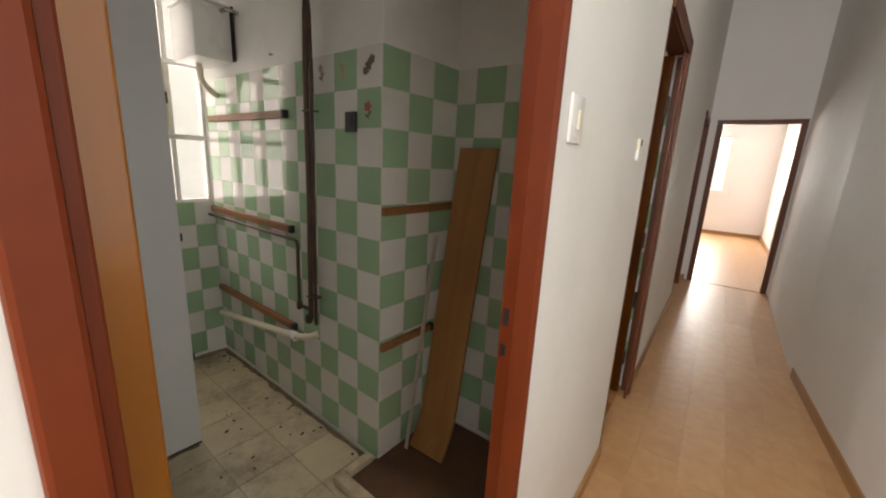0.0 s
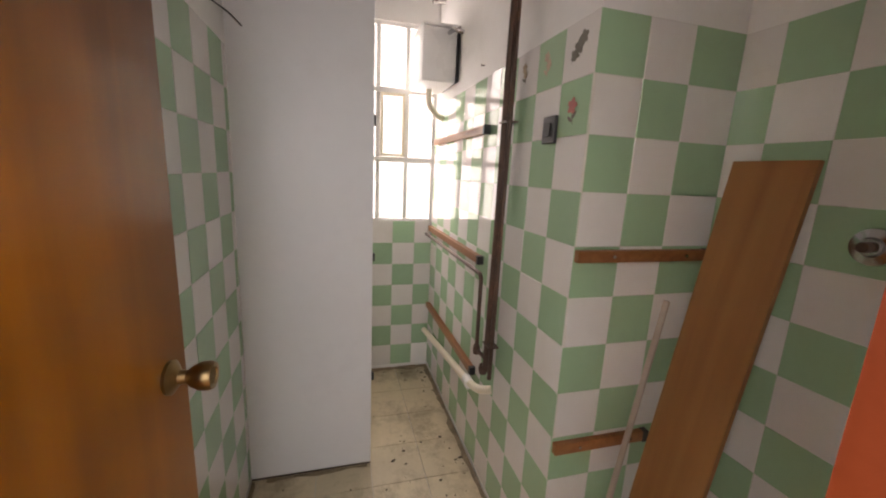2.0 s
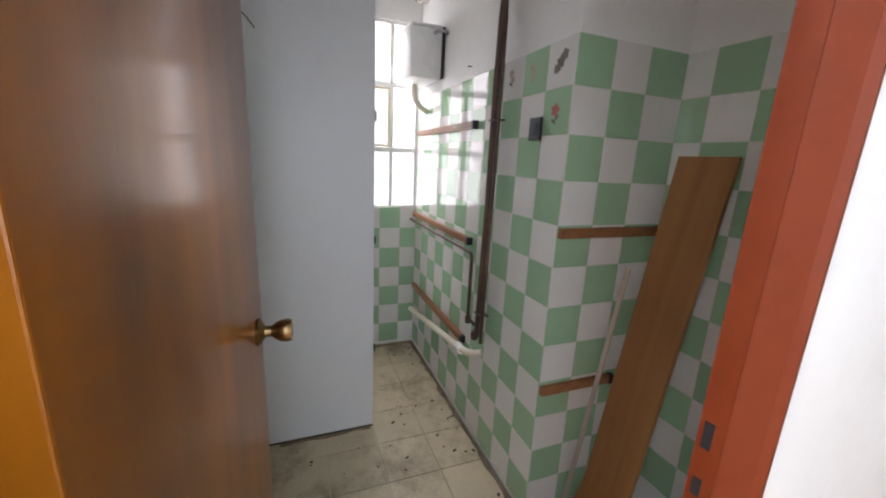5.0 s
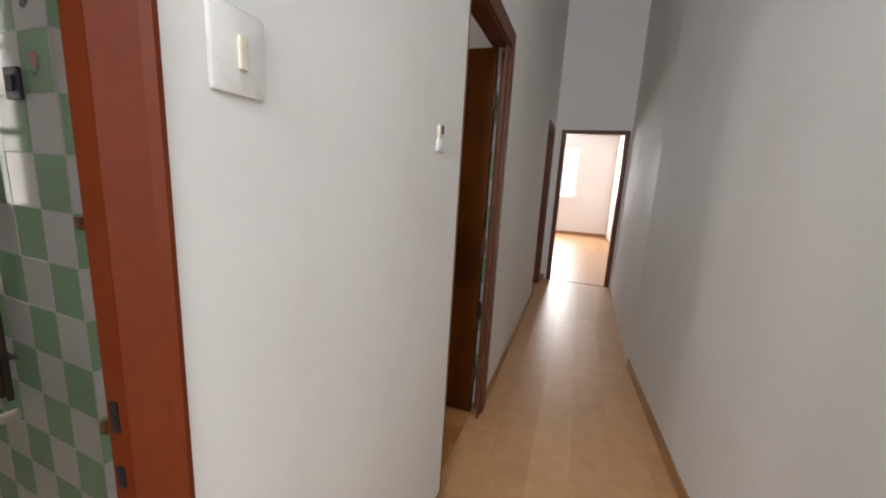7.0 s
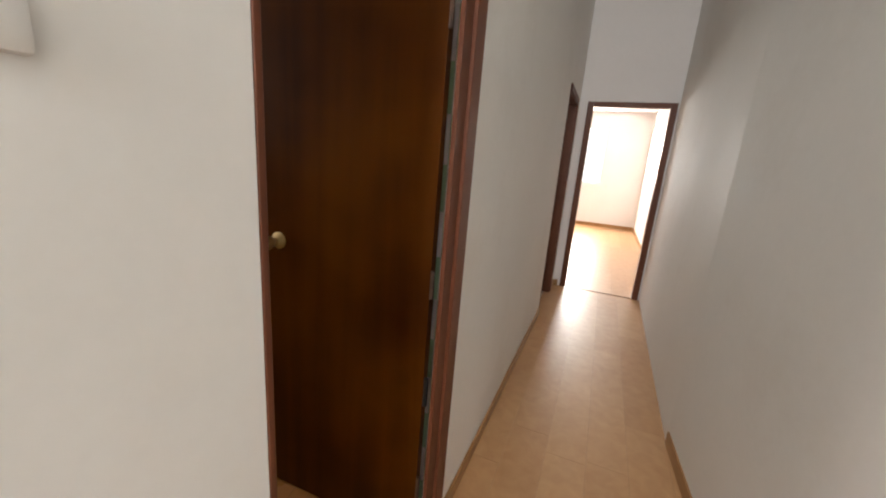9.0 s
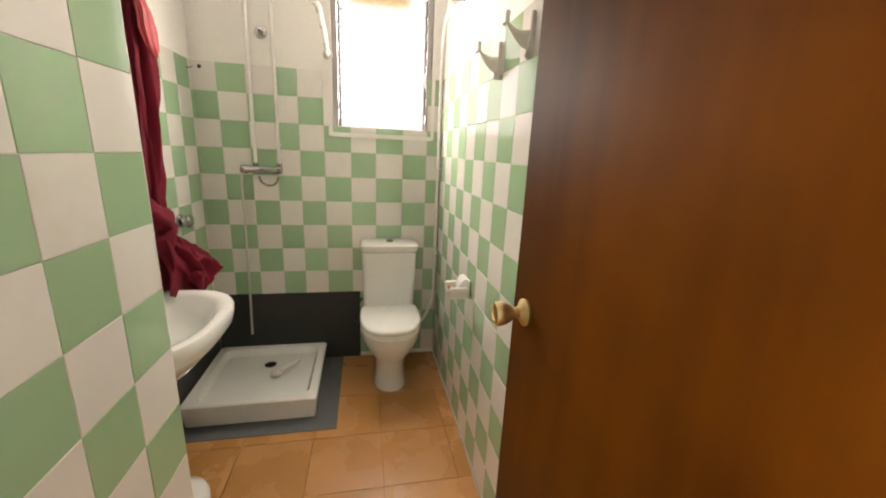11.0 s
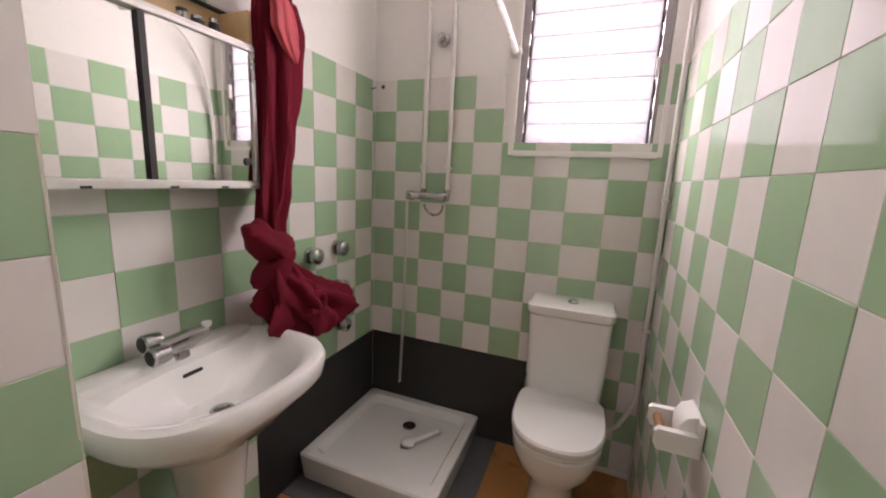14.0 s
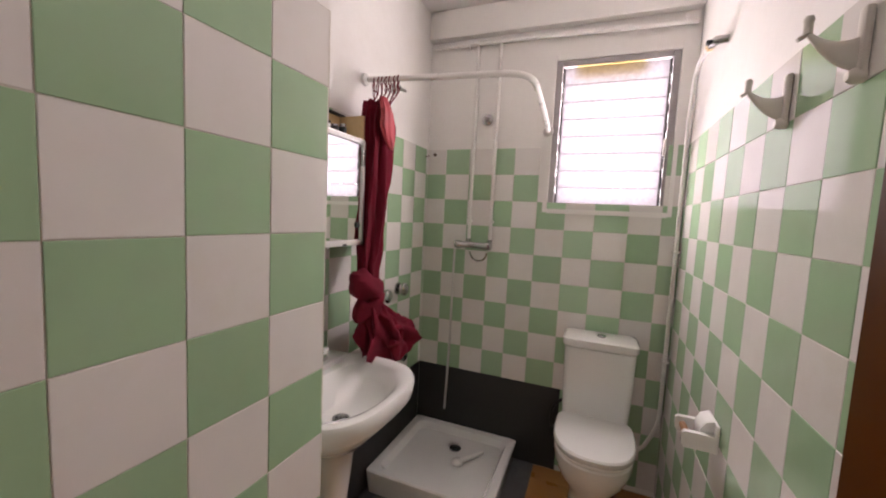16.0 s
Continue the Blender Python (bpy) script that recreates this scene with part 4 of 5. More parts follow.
part("lid", rings([egg(tcx, tcy, 0.228, 0.17, 0.175, 0.412, sq=2.4), egg(tcx, tcy, 0.234, 0.17, 0.180, 0.420, sq=2.4), egg(tcx, tcy, 0.234, 0.17, 0.180, 0.436, sq=2.4), egg(tcx, tcy, 0.226, 0.165, 0.174, 0.444, sq=2.4), egg(tcx, tcy, 0.19, 0.14, 0.145, 0.447, sq=2.4)]), CERAMIC, to, "smooth white closed lid", True)
for s in (-1, 1):
    part("hinge", boxes((tcx - 0.215, tcx - 0.19, tcy + s * 0.075 - 0.015, tcy + s * 0.075 + 0.015, 0.395, 0.43), bevel=0.004), CHROME, to)
tank = part("cistern", rings([rounded(-2.335, -2.175, tcy - 0.155, tcy + 0.155, 0.03, 0.394), rounded(-2.338, -2.165, tcy - 0.163, tcy + 0.163, 0.03, 0.55), rounded(-2.338, -2.16, tcy - 0.168, tcy + 0.168, 0.03, 0.792), rounded(-2.338, -2.172, tcy - 0.156, tcy + 0.156, 0.03, 0.795), rounded(-2.338, -2.172, tcy - 0.156, tcy + 0.156, 0.03, 0.805)]), CERAMIC, to, smooth=True)
part("cistern_lid", rings([rounded(-2.338, -2.155, tcy - 0.174, tcy + 0.174, 0.03, 0.803), rounded(-2.339, -2.150, tcy - 0.178, tcy + 0.178, 0.03, 0.812), rounded(-2.339, -2.150, tcy - 0.178, tcy + 0.178, 0.03, 0.838), rounded(-2.335, -2.16, tcy - 0.17, tcy + 0.17, 0.03, 0.847)]), CERAMIC, tank, smooth=True)
part("flush_button", lathe([(0.022, 0.846), (0.022, 0.853), (0.018, 0.857), (0, 0.857)], "Z", 18, (-2.245, tcy + 0.005, 0)), CHROME, tank, "chrome flush button", True)
part("supply_hose", tube(bend([(-2.30, tcy - 0.165, 0.45), (-2.29, tcy - 0.215, 0.40), (-2.29, tcy - 0.22, 0.30), (-2.335, tcy - 0.20, 0.26)], 0.06), 0.007), BLACK, to, "thin dark supply hose", True)

# basin
ba = thing("washbasin", "white ceramic pedestal washbasin with chrome tap", "washbasin")
bx0, bcy = -1.215, 1.66


def bowl(half, front, back, z, dy=0.0, sq=2.9, n=40):
    out = []
    for i in range(n):
        a = 2 * math.pi * i / n
        c, s = math.cos(a), math.sin(a)
        ex = math.copysign(abs(c) ** (2 / sq), c)
        ey = math.copysign(abs(s) ** (2 / sq), s)
        out.append((bx0 + half * ex, bcy + dy + (front if ey > 0 else back) * ey, z))
    return out


part("bowl", rings([bowl(0.09, 0.10, 0.13, 0.62), bowl(0.16, 0.16, 0.17, 0.66), bowl(0.235, 0.21, 0.178, 0.715), bowl(0.278, 0.250, 0.180, 0.758), bowl(0.286, 0.260, 0.181, 0.772), bowl(0.290, 0.264, 0.181, 0.815), bowl(0.283, 0.257, 0.180, 0.827), bowl(0.262, 0.235, 0.165, 0.828),
                    bowl(0.245, 0.215, 0.075, 0.815, 0.0, 2.2), bowl(0.20, 0.175, 0.06, 0.765, 0.01, 2.1), bowl(0.12, 0.11, 0.04, 0.715, 0.02, 2.0), bowl(0.03, 0.03, 0.03, 0.703, 0.045, 2.0)]), CERAMIC, ba, smooth=True)
part("ledge", boxes((bx0 - 0.235, bx0 + 0.235, BS + 0.003, BS + 0.085, 0.80, 0.842), bevel=0.012), CERAMIC, ba, smooth=True)
part("pedestal", rings([bowl(0.135, 0.125, 0.12, 0.0), bowl(0.135, 0.125, 0.12, 0.05), bowl(0.125, 0.112, 0.12, 0.075), bowl(0.085, 0.065, 0.11, 0.10), bowl(0.068, 0.050, 0.10, 0.35), bowl(0.085, 0.075, 0.12, 0.58), bowl(0.095, 0.10, 0.13, 0.625)]), CERAMIC, ba, smooth=True)
part("waste", lathe([(0.030, 0.703), (0.030, 0.708), (0.020, 0.709), (0.016, 0.700), (0, 0.700)], "Z", 20, (bx0, bcy + 0.045, 0)), CHROME, ba, "chrome waste ring", True)
part("overflow", boxes((bx0 - 0.028, bx0 + 0.028, bcy - 0.068, bcy - 0.058, 0.784, 0.794), bevel=0.003), BLACK, ba, "dark overflow slot")
part("tap_body", tube([(bx0 + 0.045, BS + 0.055, 0.866), (bx0 + 0.01, BS + 0.064, 0.862), (bx0 - 0.020, BS + 0.080, 0.872), (bx0 - 0.048, BS + 0.096, 0.885), (bx0 - 0.066, BS + 0.106, 0.890)], [0.024, 0.030, 0.029, 0.022, 0.016], 16), CHROME, ba, "chrome mixer tap", True)
part("tap_base", lathe([(0.030, 0.826), (0.028, 0.838), (0.022, 0.862)], "Z", 18, (bx0, BS + 0.065, 0)), CHROME, ba, smooth=True)
part("tap_tip", lathe([(0.012, 0), (0.013, 0.012), (0, 0.014)], "Z", 12, (bx0 - 0.062, BS + 0.104, 0.902)), PLASTIC, ba, "white cap on the spout")
for dx, dy, dz in ((0.062, 0.045, 0.884), (0.068, 0.085, 0.858)):
    valve = part("tap_valve", lathe([(0.022, -0.03), (0.026, -0.005), (0.026, 0.012), (0.021, 0.016)], "X", 20, (bx0 + dx, BS + dy, dz)), CHROME, ba, smooth=True)
    part("valve_hole", lathe([(0.020, 0.0165), (0.018, 0.0175), (0, 0.0175)], "X", 18, (bx0 + dx, BS + dy, dz)), BLACK, valve, "dark open valve end")

# mirror cabinet
mc = thing("mirror_cabinet", "white bathroom cabinet with two sliding mirror doors", "cabinet")
mx0, mx1, mz0, mz1, my = -1.462, -0.855, 1.295, 1.705, 1.605
part("carcass", boxes((mx0, mx0 + 0.012, BS, my - 0.02, mz0, mz1), (mx1 - 0.012, mx1, BS, my - 0.02, mz0, mz1), (mx0 + 0.012, mx1 - 0.012, BS, BS + 0.008, mz0, mz1), (mx0 + 0.012, mx1 - 0.012, BS + 0.008, my - 0.02, mz0 + 0.012, mz0 + 0.024), (mx0 + 0.012, mx1 - 0.012, BS + 0.008, my - 0.02, mz1 - 0.012, mz1)), PLASTIC, mc)
part("track", boxes((mx0, mx1, my - 0.02, my + 0.004, mz0, mz0 + 0.022), bevel=0.003), ALU, mc, "pale metal bottom track")
part("track", boxes((mx0, mx1, my - 0.02, my + 0.004, mz1 - 0.016, mz1), bevel=0.003), ALU, mc, "pale metal top track")
part("side_trim", boxes((mx0, mx0 + 0.014, my - 0.02, my + 0.004, mz0 + 0.023, mz1 - 0.017), bevel=0.002), ALU, mc)
sliding = part("mirror_door", boxes((mx0 + 0.015, -1.168, my - 0.008, my - 0.003, mz0 + 0.023, mz1 - 0.017)), MIRROR, mc, "sliding mirror pane")
part("mirror_door", boxes((-1.152, mx1 - 0.012, my - 0.018, my - 0.013, mz0 + 0.023, mz1 - 0.017)), MIRROR, mc, "sliding mirror pane")
part("divider", boxes((-1.167, -1.153, my - 0.018, my - 0.002, mz0 + 0.023, mz1 - 0.017)), BLACK, mc, "black edge strip")
part("door_knob", lathe([(0.011, 0), (0.012, 0.006), (0, 0.008)], "Y", 14, (mx0 + 0.035, my - 0.003, 1.375)), BLACK, sliding, "small dark knob")
for i, x in enumerate((-1.02, -1.20, -1.34)):
    part("lock_slot", boxes((x - 0.01, x + 0.01, my + 0.0042, my + 0.006, mz0 + 0.002, mz0 + 0.008)), BLACK, mc)
part("top_shelf", boxes((mx0 + 0.001, mx1, BS, my - 0.003, mz1 + 0.001, mz1 + 0.006)), PLASTIC, mc, "white shelf over the doors")
part("back_board", boxes((mx0 + 0.012, mx1, BS + 0.001, BS + 0.010, mz1 + 0.007, mz1 + 0.098)), SHELF_WOOD, mc, "varnished pale wooden back")
part("end_board", boxes((mx0, mx0 + 0.011, BS + 0.001, my - 0.004, mz1 + 0.007, mz1 + 0.098), bevel=0.002), SHELF_WOOD, mc, "pale wooden end")
part("top_edge", boxes((mx0, mx1, BS + 0.001, BS + 0.030, mz1 + 0.099, mz1 + 0.104)), BLACK, mc, "dark top edge")
for x in (-1.03, -1.12, -1.20):
    part("lamp_socket", lathe([(0.024, 0.010), (0.024, 0.022), (0.017, 0.026), (0.016, 0.018), (0, 0.018)], "Y", 18, (x, BS, mz1 + 0.042)), PLASTIC_OLD, mc, "cream lamp socket", True)
for x, r, h, mat, lab in ((-1.375, 0.015, 0.042, BLACK, "small dark bottle cap on the cabinet"), (-1.325, 0.018, 0.030, BLACK, "small black jar on the cabinet"), (-1.285, 0.015, 0.034, CHROME, "small metal pot on the cabinet")):
    j = thing("small_jar", lab, "jar", x, my - 0.045, mz1 + 0.0065)
    part("jar", lathe([(r * 0.9, 0), (r, 0.004), (r, h * 0.7), (r * 0.8, h * 0.75)], "Z", 14), mat, j, smooth=True)
    part("lid", lathe([(r * 0.85, h * 0.76), (r * 0.85, h), (0, h)], "Z", 14), BLACK if mat is not BLACK else CHROME, j)

# shower rail and curtain
RX, RZ = -1.63, 1.965
rail = thing("curtain_rail", "white L-shaped shower curtain rail", "rail")
part("rod", tube(bend([(RX, BS + 0.003, RZ + 0.045), (RX, 1.75, RZ + 0.03), (RX, 2.215, RZ + 0.01), (-2.10, 2.205, RZ - 0.02), (BX + 0.003, 2.195, RZ - 0.05)], 0.12), 0.0125, 12), PLASTIC, rail, smooth=True)
part("wall_flange", lathe([(0.028, 0.001), (0.026, 0.012), (0.014, 0.02)], "Y", 18, (RX, BS, RZ + 0.045)), ALU, rail, "metal wall flange", True)
part("wall_flange", lathe([(0.028, 0.001), (0.026, 0.012), (0.014, 0.02)], "X", 18, (BX, 2.195, RZ - 0.05)), ALU, rail, "metal wall flange", True)
cu = thing("shower_curtain", "wine-red fabric shower curtain gathered and knotted", "curtain")
rng = random.Random(11)


def pleated(sections, n=84, steps=5, crease=0.006, seed=0.0):
    """Cloth tube through (cx, cy, half width, half depth, z, pleat depth, pleat shift), with sharp pleats and creases."""
    loops = []
    for s0, s1 in zip(sections, sections[1:]):
        last = s1 is sections[-1]
        for j in range(steps + (1 if last else 0)):
            t = j / steps
            cx, cy, w, d, z, amp, ph = (p0 * (1 - t) + p1 * t for p0, p1 in zip(s0, s1))
            lp = []
            for i in range(n):
                a = 2 * math.pi * i / n
                k = 1 + amp * (1 - 2 * abs(math.sin(3.5 * a + ph))) + amp * 0.6 * math.sin(11 * a - 2 * ph)
                x_, y_ = cx + w * k * math.cos(a), cy + d * k * math.sin(a)
                c = noise.noise_vector(Vector((x_ * 22 + seed, y_ * 22, z * 13))) * crease
                lp.append((x_ + c.x, y_ + c.y, z + c.z))
            loops.append(lp)
    return rings(loops)


def wrapped(cx, cy, cz, big, small, tip, seed):
    """Thick band of cloth wound round the gathered curtain."""
    loops = []
    for i in range(37):
        a = 2 * math.pi * i / 36
        r = small * (1 + 0.18 * math.sin(3 * a + seed))
        lp = []
        for k in range(18):
            q = 2 * math.pi * k / 18
            rr = r * (1 + 0.14 * math.sin(4 * q + 2 * a + seed))
            u, h = big + rr * math.cos(q), rr * 1.25 * math.sin(q)
            x_, y_, z_ = u * math.cos(a), 0.75 * u * math.sin(a), h
            lp.append((cx + x_, cy + y_, cz + z_ + tip * x_))
        loops.append(lp)
    return rings(loops, cap=False)


part("hanging", pleated([(-1.562, 1.600, 0.066, 0.040, 1.880, 0.20, 0.2), (-1.556, 1.600, 0.080, 0.044, 1.80, 0.24, 0.5), (-1.546, 1.605, 0.074, 0.044, 1.62, 0.26, 0.8), (-1.532, 1.607, 0.066, 0.044, 1.45, 0.26, 1.1), (-1.512, 1.610, 0.054, 0.042, 1.29, 0.24, 1.5), (-1.492, 1.615, 0.040, 0.038, 1.19, 0.18, 1.9), (-1.485, 1.618, 0.042, 0.040, 1.10, 0.15, 2.1)]), CLOTH, cu, smooth=True)
part("rear_fold", pleated([(-1.655, 1.553, 0.050, 0.012, 1.848, 0.10, 0.5), (-1.648, 1.555, 0.054, 0.016, 1.74, 0.14, 0.7), (-1.628, 1.560, 0.052, 0.018, 1.55, 0.16, 0.9), (-1.600, 1.565, 0.048, 0.018, 1.40, 0.16, 1.2), (-1.562, 1.575, 0.034, 0.016, 1.27, 0.12, 1.5), (-1.530, 1.590, 0.016, 0.010, 1.18, 0.10, 1.5)], 48), CLOTH, cu, "flat rear fold", True)
part("red_fold", pleated([(-1.517, 1.652, 0.020, 0.009, 1.885, 0.12, 0.3), (-1.517, 1.664, 0.042, 0.014, 1.83, 0.15, 0.5), (-1.530, 1.668, 0.048, 0.015, 1.77, 0.15, 0.7), (-1.550, 1.664, 0.034, 0.012, 1.72, 0.15, 0.9), (-1.572, 1.657, 0.010, 0.007, 1.69, 0.10, 1.2)], 36), CLOTH_RED, cu, "small brighter red fold near the top", True)
part("knot", wrapped(-1.470, 1.622, 1.120, 0.046, 0.042, 0.45, 0.4), CLOTH, cu, "thick wound knot", True)
part("knot_band", wrapped(-1.492, 1.625, 1.045, 0.040, 0.034, -0.55, 2.2), CLOTH, cu, "second turn of the knot", True)
part("tail", pleated([(-1.500, 1.628, 0.050, 0.042, 1.05, 0.16, 0.0), (-1.535, 1.636, 0.095, 0.056, 0.99, 0.20, 0.5), (-1.590, 1.642, 0.150, 0.062, 0.93, 0.24, 1.0), (-1.645, 1.645, 0.200, 0.060, 0.865, 0.26, 1.5), (-1.700, 1.645, 0.218, 0.052, 0.812, 0.24, 1.9), (-1.715, 1.645, 0.170, 0.046, 0.772, 0.22, 2.3), (-1.690, 1.645, 0.080, 0.030, 0.745, 0.18, 2.7)], 110, 5, 0.012, 4.0), CLOTH, cu, "bunched fanned-out lower end", True)
part("loop", rings([[(-1.60 + (0.015 + 0.007 * w + 0.016 * math.cos(q)) * math.cos(w), 1.700 + 0.020 * math.sin(q), 0.905 + (0.013 + 0.006 * w + 0.015 * math.cos(q)) * math.sin(w)) for q in [2 * math.pi * k / 8 for k in range(8)]] for w in [0.3 + 5.2 * k / 18 for k in range(19)]]), CLOTH, cu, "rolled loop of cloth", True)
for i in range(7):
    y = 1.535 + i * 0.020
    lp = [(RX + 0.02 * math.sin(a) * 0.4 + 0.01, y + rng.uniform(-0.004, 0.004), RZ + 0.008 + 0.036 * math.cos(a)) for a in [2 * math.pi * k / 14 for k in range(15)]]
    part("ring", tube(lp, 0.003, 6), CLOTH, cu, "dark red curtain ring")
    part("hook", tube([(RX + 0.01, y, RZ - 0.028), (-1.555 + rng.uniform(-0.04, 0.04), 1.60 + (i - 3) * 0.012, 1.872)], 0.0035, 6), CLOTH, cu)

# shower mixer with its feed pipes and hose
mi = thing("shower_mixer", "chrome wall shower mixer with white surface pipes", "shower mixer")
part("body", lathe([(0, -0.11), (0.022, -0.11), (0.024, -0.08), (0.018, -0.07), (0.018, 0.07), (0.024, 0.08), (0.022, 0.11), (0, 0.11)], "Y", 18, (BX + 0.055, 1.815, 1.265)), CHROME, mi, smooth=True)
for y in (1.775, 1.905):
    part("feed_pipe", tube([(BX + 0.018, y, 1.29), (BX + 0.018, y, 2.44)], 0.011), PLASTIC, mi, "white painted feed pipe", True)
    part("elbow", tube(bend([(BX + 0.018, y, 1.30), (BX + 0.018, y, 1.265), (BX + 0.05, y, 1.265)], 0.02), 0.014), CHROME, mi, smooth=True)
    part("clip", boxes((BX, BX + 0.032, y - 0.016, y + 0.016, 1.40, 1.412), bevel=0.002), PLASTIC, mi)
part("hose", tube(bend([(BX + 0.055, 1.705, 1.255), (BX + 0.05, 1.70, 1.2), (BX + 0.045, 1.695, 0.6), (BX + 0.06, 1.69, 0.235)], 0.05), 0.007), ALU, mi, "grey metal hose", True)
loop = [(BX + 0.06 + 0.012 * math.sin(a), 1.85 + 0.05 * math.cos(a), 1.225 + 0.052 * math.sin(a)) for a in [math.pi + math.pi * k / 14 for k in range(15)]]
part("hose_loop", tube(loop, 0.006, 8), CHROME, mi, smooth=True)
ro = thing("shower_outlet", "round chrome shower outlet high on the wall", "shower outlet")
part("rose", lathe([(0.034, 0.001), (0.032, 0.012), (0.018, 0.02), (0.016, 0.045), (0, 0.046)], "X", 20, (BX, 1.845, 1.995)), CHROME, ro, smooth=True)
part("spout", tube([(BX + 0.04, 1.845, 1.995), (BX + 0.07, 1.855, 1.985)], 0.009, 10), CHROME, ro)
rs = thing("wall_stopcock", "chrome stopcock above the curtain rail", "valve")
part("rose", lathe([(0.028, 0.001), (0.026, 0.012), (0.014, 0.02), (0.013, 0.045), (0, 0.046)], "Y", 18, (-1.88, BS, 2.05)), CHROME, rs, smooth=True)
part("handle", tube([(-1.88, BS + 0.040, 2.05), (-1.905, BS + 0.055, 2.045), (-1.925, BS + 0.050, 2.048)], [0.010, 0.008, 0.006], 10), CHROME, rs, "short lever handle", True)
plug = thing("wall_plug", "small dark plugged hole in a white tile", "wall plug")
part("plug", lathe([(0.011, 0.0015), (0.010, 0.004), (0.004, 0.005), (0, 0.003)], "X", 12, (BX, 1.523, 1.80)), RUSTY, plug)
tn = thing("wall_nail", "thin bent nail in the shower tiles", "nail")
part("nail", tube([(-2.30, BS - 0.002, 1.783), (-2.30, BS + 0.022, 1.785), (-2.302, BS + 0.028, 1.792)], 0.0028, 6), RUSTY, tn)
for x, z in ((-1.83, 1.003), (-2.01, 1.012), (-2.015, 0.822), (-2.03, 0.63)):
    v = thing("shower_valve", "round chrome valve on the tiled wall", "valve", group="valves on the shower wall")
    plate = part("rose", lathe([(0.036, 0.001), (0.034, 0.010), (0.020, 0.016)], "Y", 20, (x, BS, z)), CHROME, v, smooth=True)
    part("handle", lathe([(0.013, 0.016), (0.015, 0.024), (0.032, 0.028), (0.036, 0.036), (0.035, 0.050), (0.026, 0.058), (0.012, 0.062), (0, 0.062)], "Y", 14, (x, BS, z)), CHROME, plate, smooth=True)

# pipe and hoses by the north corner
np_ = thing("corner_pipe", "white plastic hose from a wall valve down the tiled corner", "pipe")
part("pipe", tube(bend([(-1.93, BN - 0.035, 2.125), (-2.10, BN - 0.045, 2.11), (-2.23, BN - 0.03, 1.96), (-2.285, BN - 0.022, 1.70), (-2.29, BN - 0.02, 1.2), (-2.29, BN - 0.02, 0.42), (-2.30, BN - 0.08, 0.28), (-2.31, tcy + 0.20, 0.25), (-2.33, tcy + 0.12, 0.25)], 0.12), 0.010), PLASTIC, np_, smooth=True)
for z in (0.75, 1.30):
    part("clip", boxes((-2.305, -2.275, BN - 0.034, BN - 0.001, z, z + 0.012), bevel=0.002), PLASTIC, np_)
part("valve", tube([(-1.86, BN + 0.004, 2.115), (-1.875, BN - 0.03, 2.118), (-1.90, BN - 0.035, 2.12), (-1.935, BN - 0.035, 2.125)], [0.014, 0.016, 0.017, 0.013], 14), CHROME, np_, "metal wall valve", True)
part("valve_handle", boxes((-1.905, -1.885, BN - 0.060, BN - 0.040, 2.112, 2.128), bevel=0.003), BLACK, np_, "dark valve handle")
part("nut", lathe([(0.015, -0.012), (0.017, 0.0), (0.015, 0.012)], "X", 6, (-1.945, BN - 0.035, 2.125)), BRASS, np_, "brass hose nut")

# paper holder
tp = thing("paper_holder", "white ceramic toilet paper holder with a wooden roller", "paper holder")
hx = -1.525
part("back_plate", boxes((hx - 0.058, hx + 0.058, BN - 0.012, BN - 0.001, 0.758, 0.846), bevel=0.005), CERAMIC, tp, smooth=True)
part("hood", rings([[(hx + s * 0.040, BN - 0.0125, z) for s, z in ((-1, 0.770), (1, 0.770), (1, 0.850), (-1, 0.850))], [(hx + s * 0.038, BN - 0.032, z) for s, z in ((-1, 0.767), (1, 0.767), (1, 0.843), (-1, 0.843))], [(hx + s * 0.036, BN - 0.046, z) for s, z in ((-1, 0.775), (1, 0.775), (1, 0.820), (-1, 0.820))]]), CERAMIC, tp, smooth=True)
for s in (-1, 1):
    part("arm", rings([[(hx + s * x, y, z) for x, z in ((0.058, 0.762), (0.040, 0.762), (0.040, 0.812), (0.058, 0.812))] for y in (BN - 0.011, BN - 0.060, BN - 0.090)] + [[(hx + s * x, BN - 0.098, z) for x, z in ((0.055, 0.775), (0.045, 0.775), (0.045, 0.805), (0.055, 0.805))]]), CERAMIC, tp, smooth=True)
part("roller", lathe([(0.008, -0.042), (0.011, -0.036), (0.011, 0.036), (0.008, 0.042)], "X", 14, (hx, BN - 0.078, 0.790)), BOARD_WOOD, tp, "pale wooden roller", True)


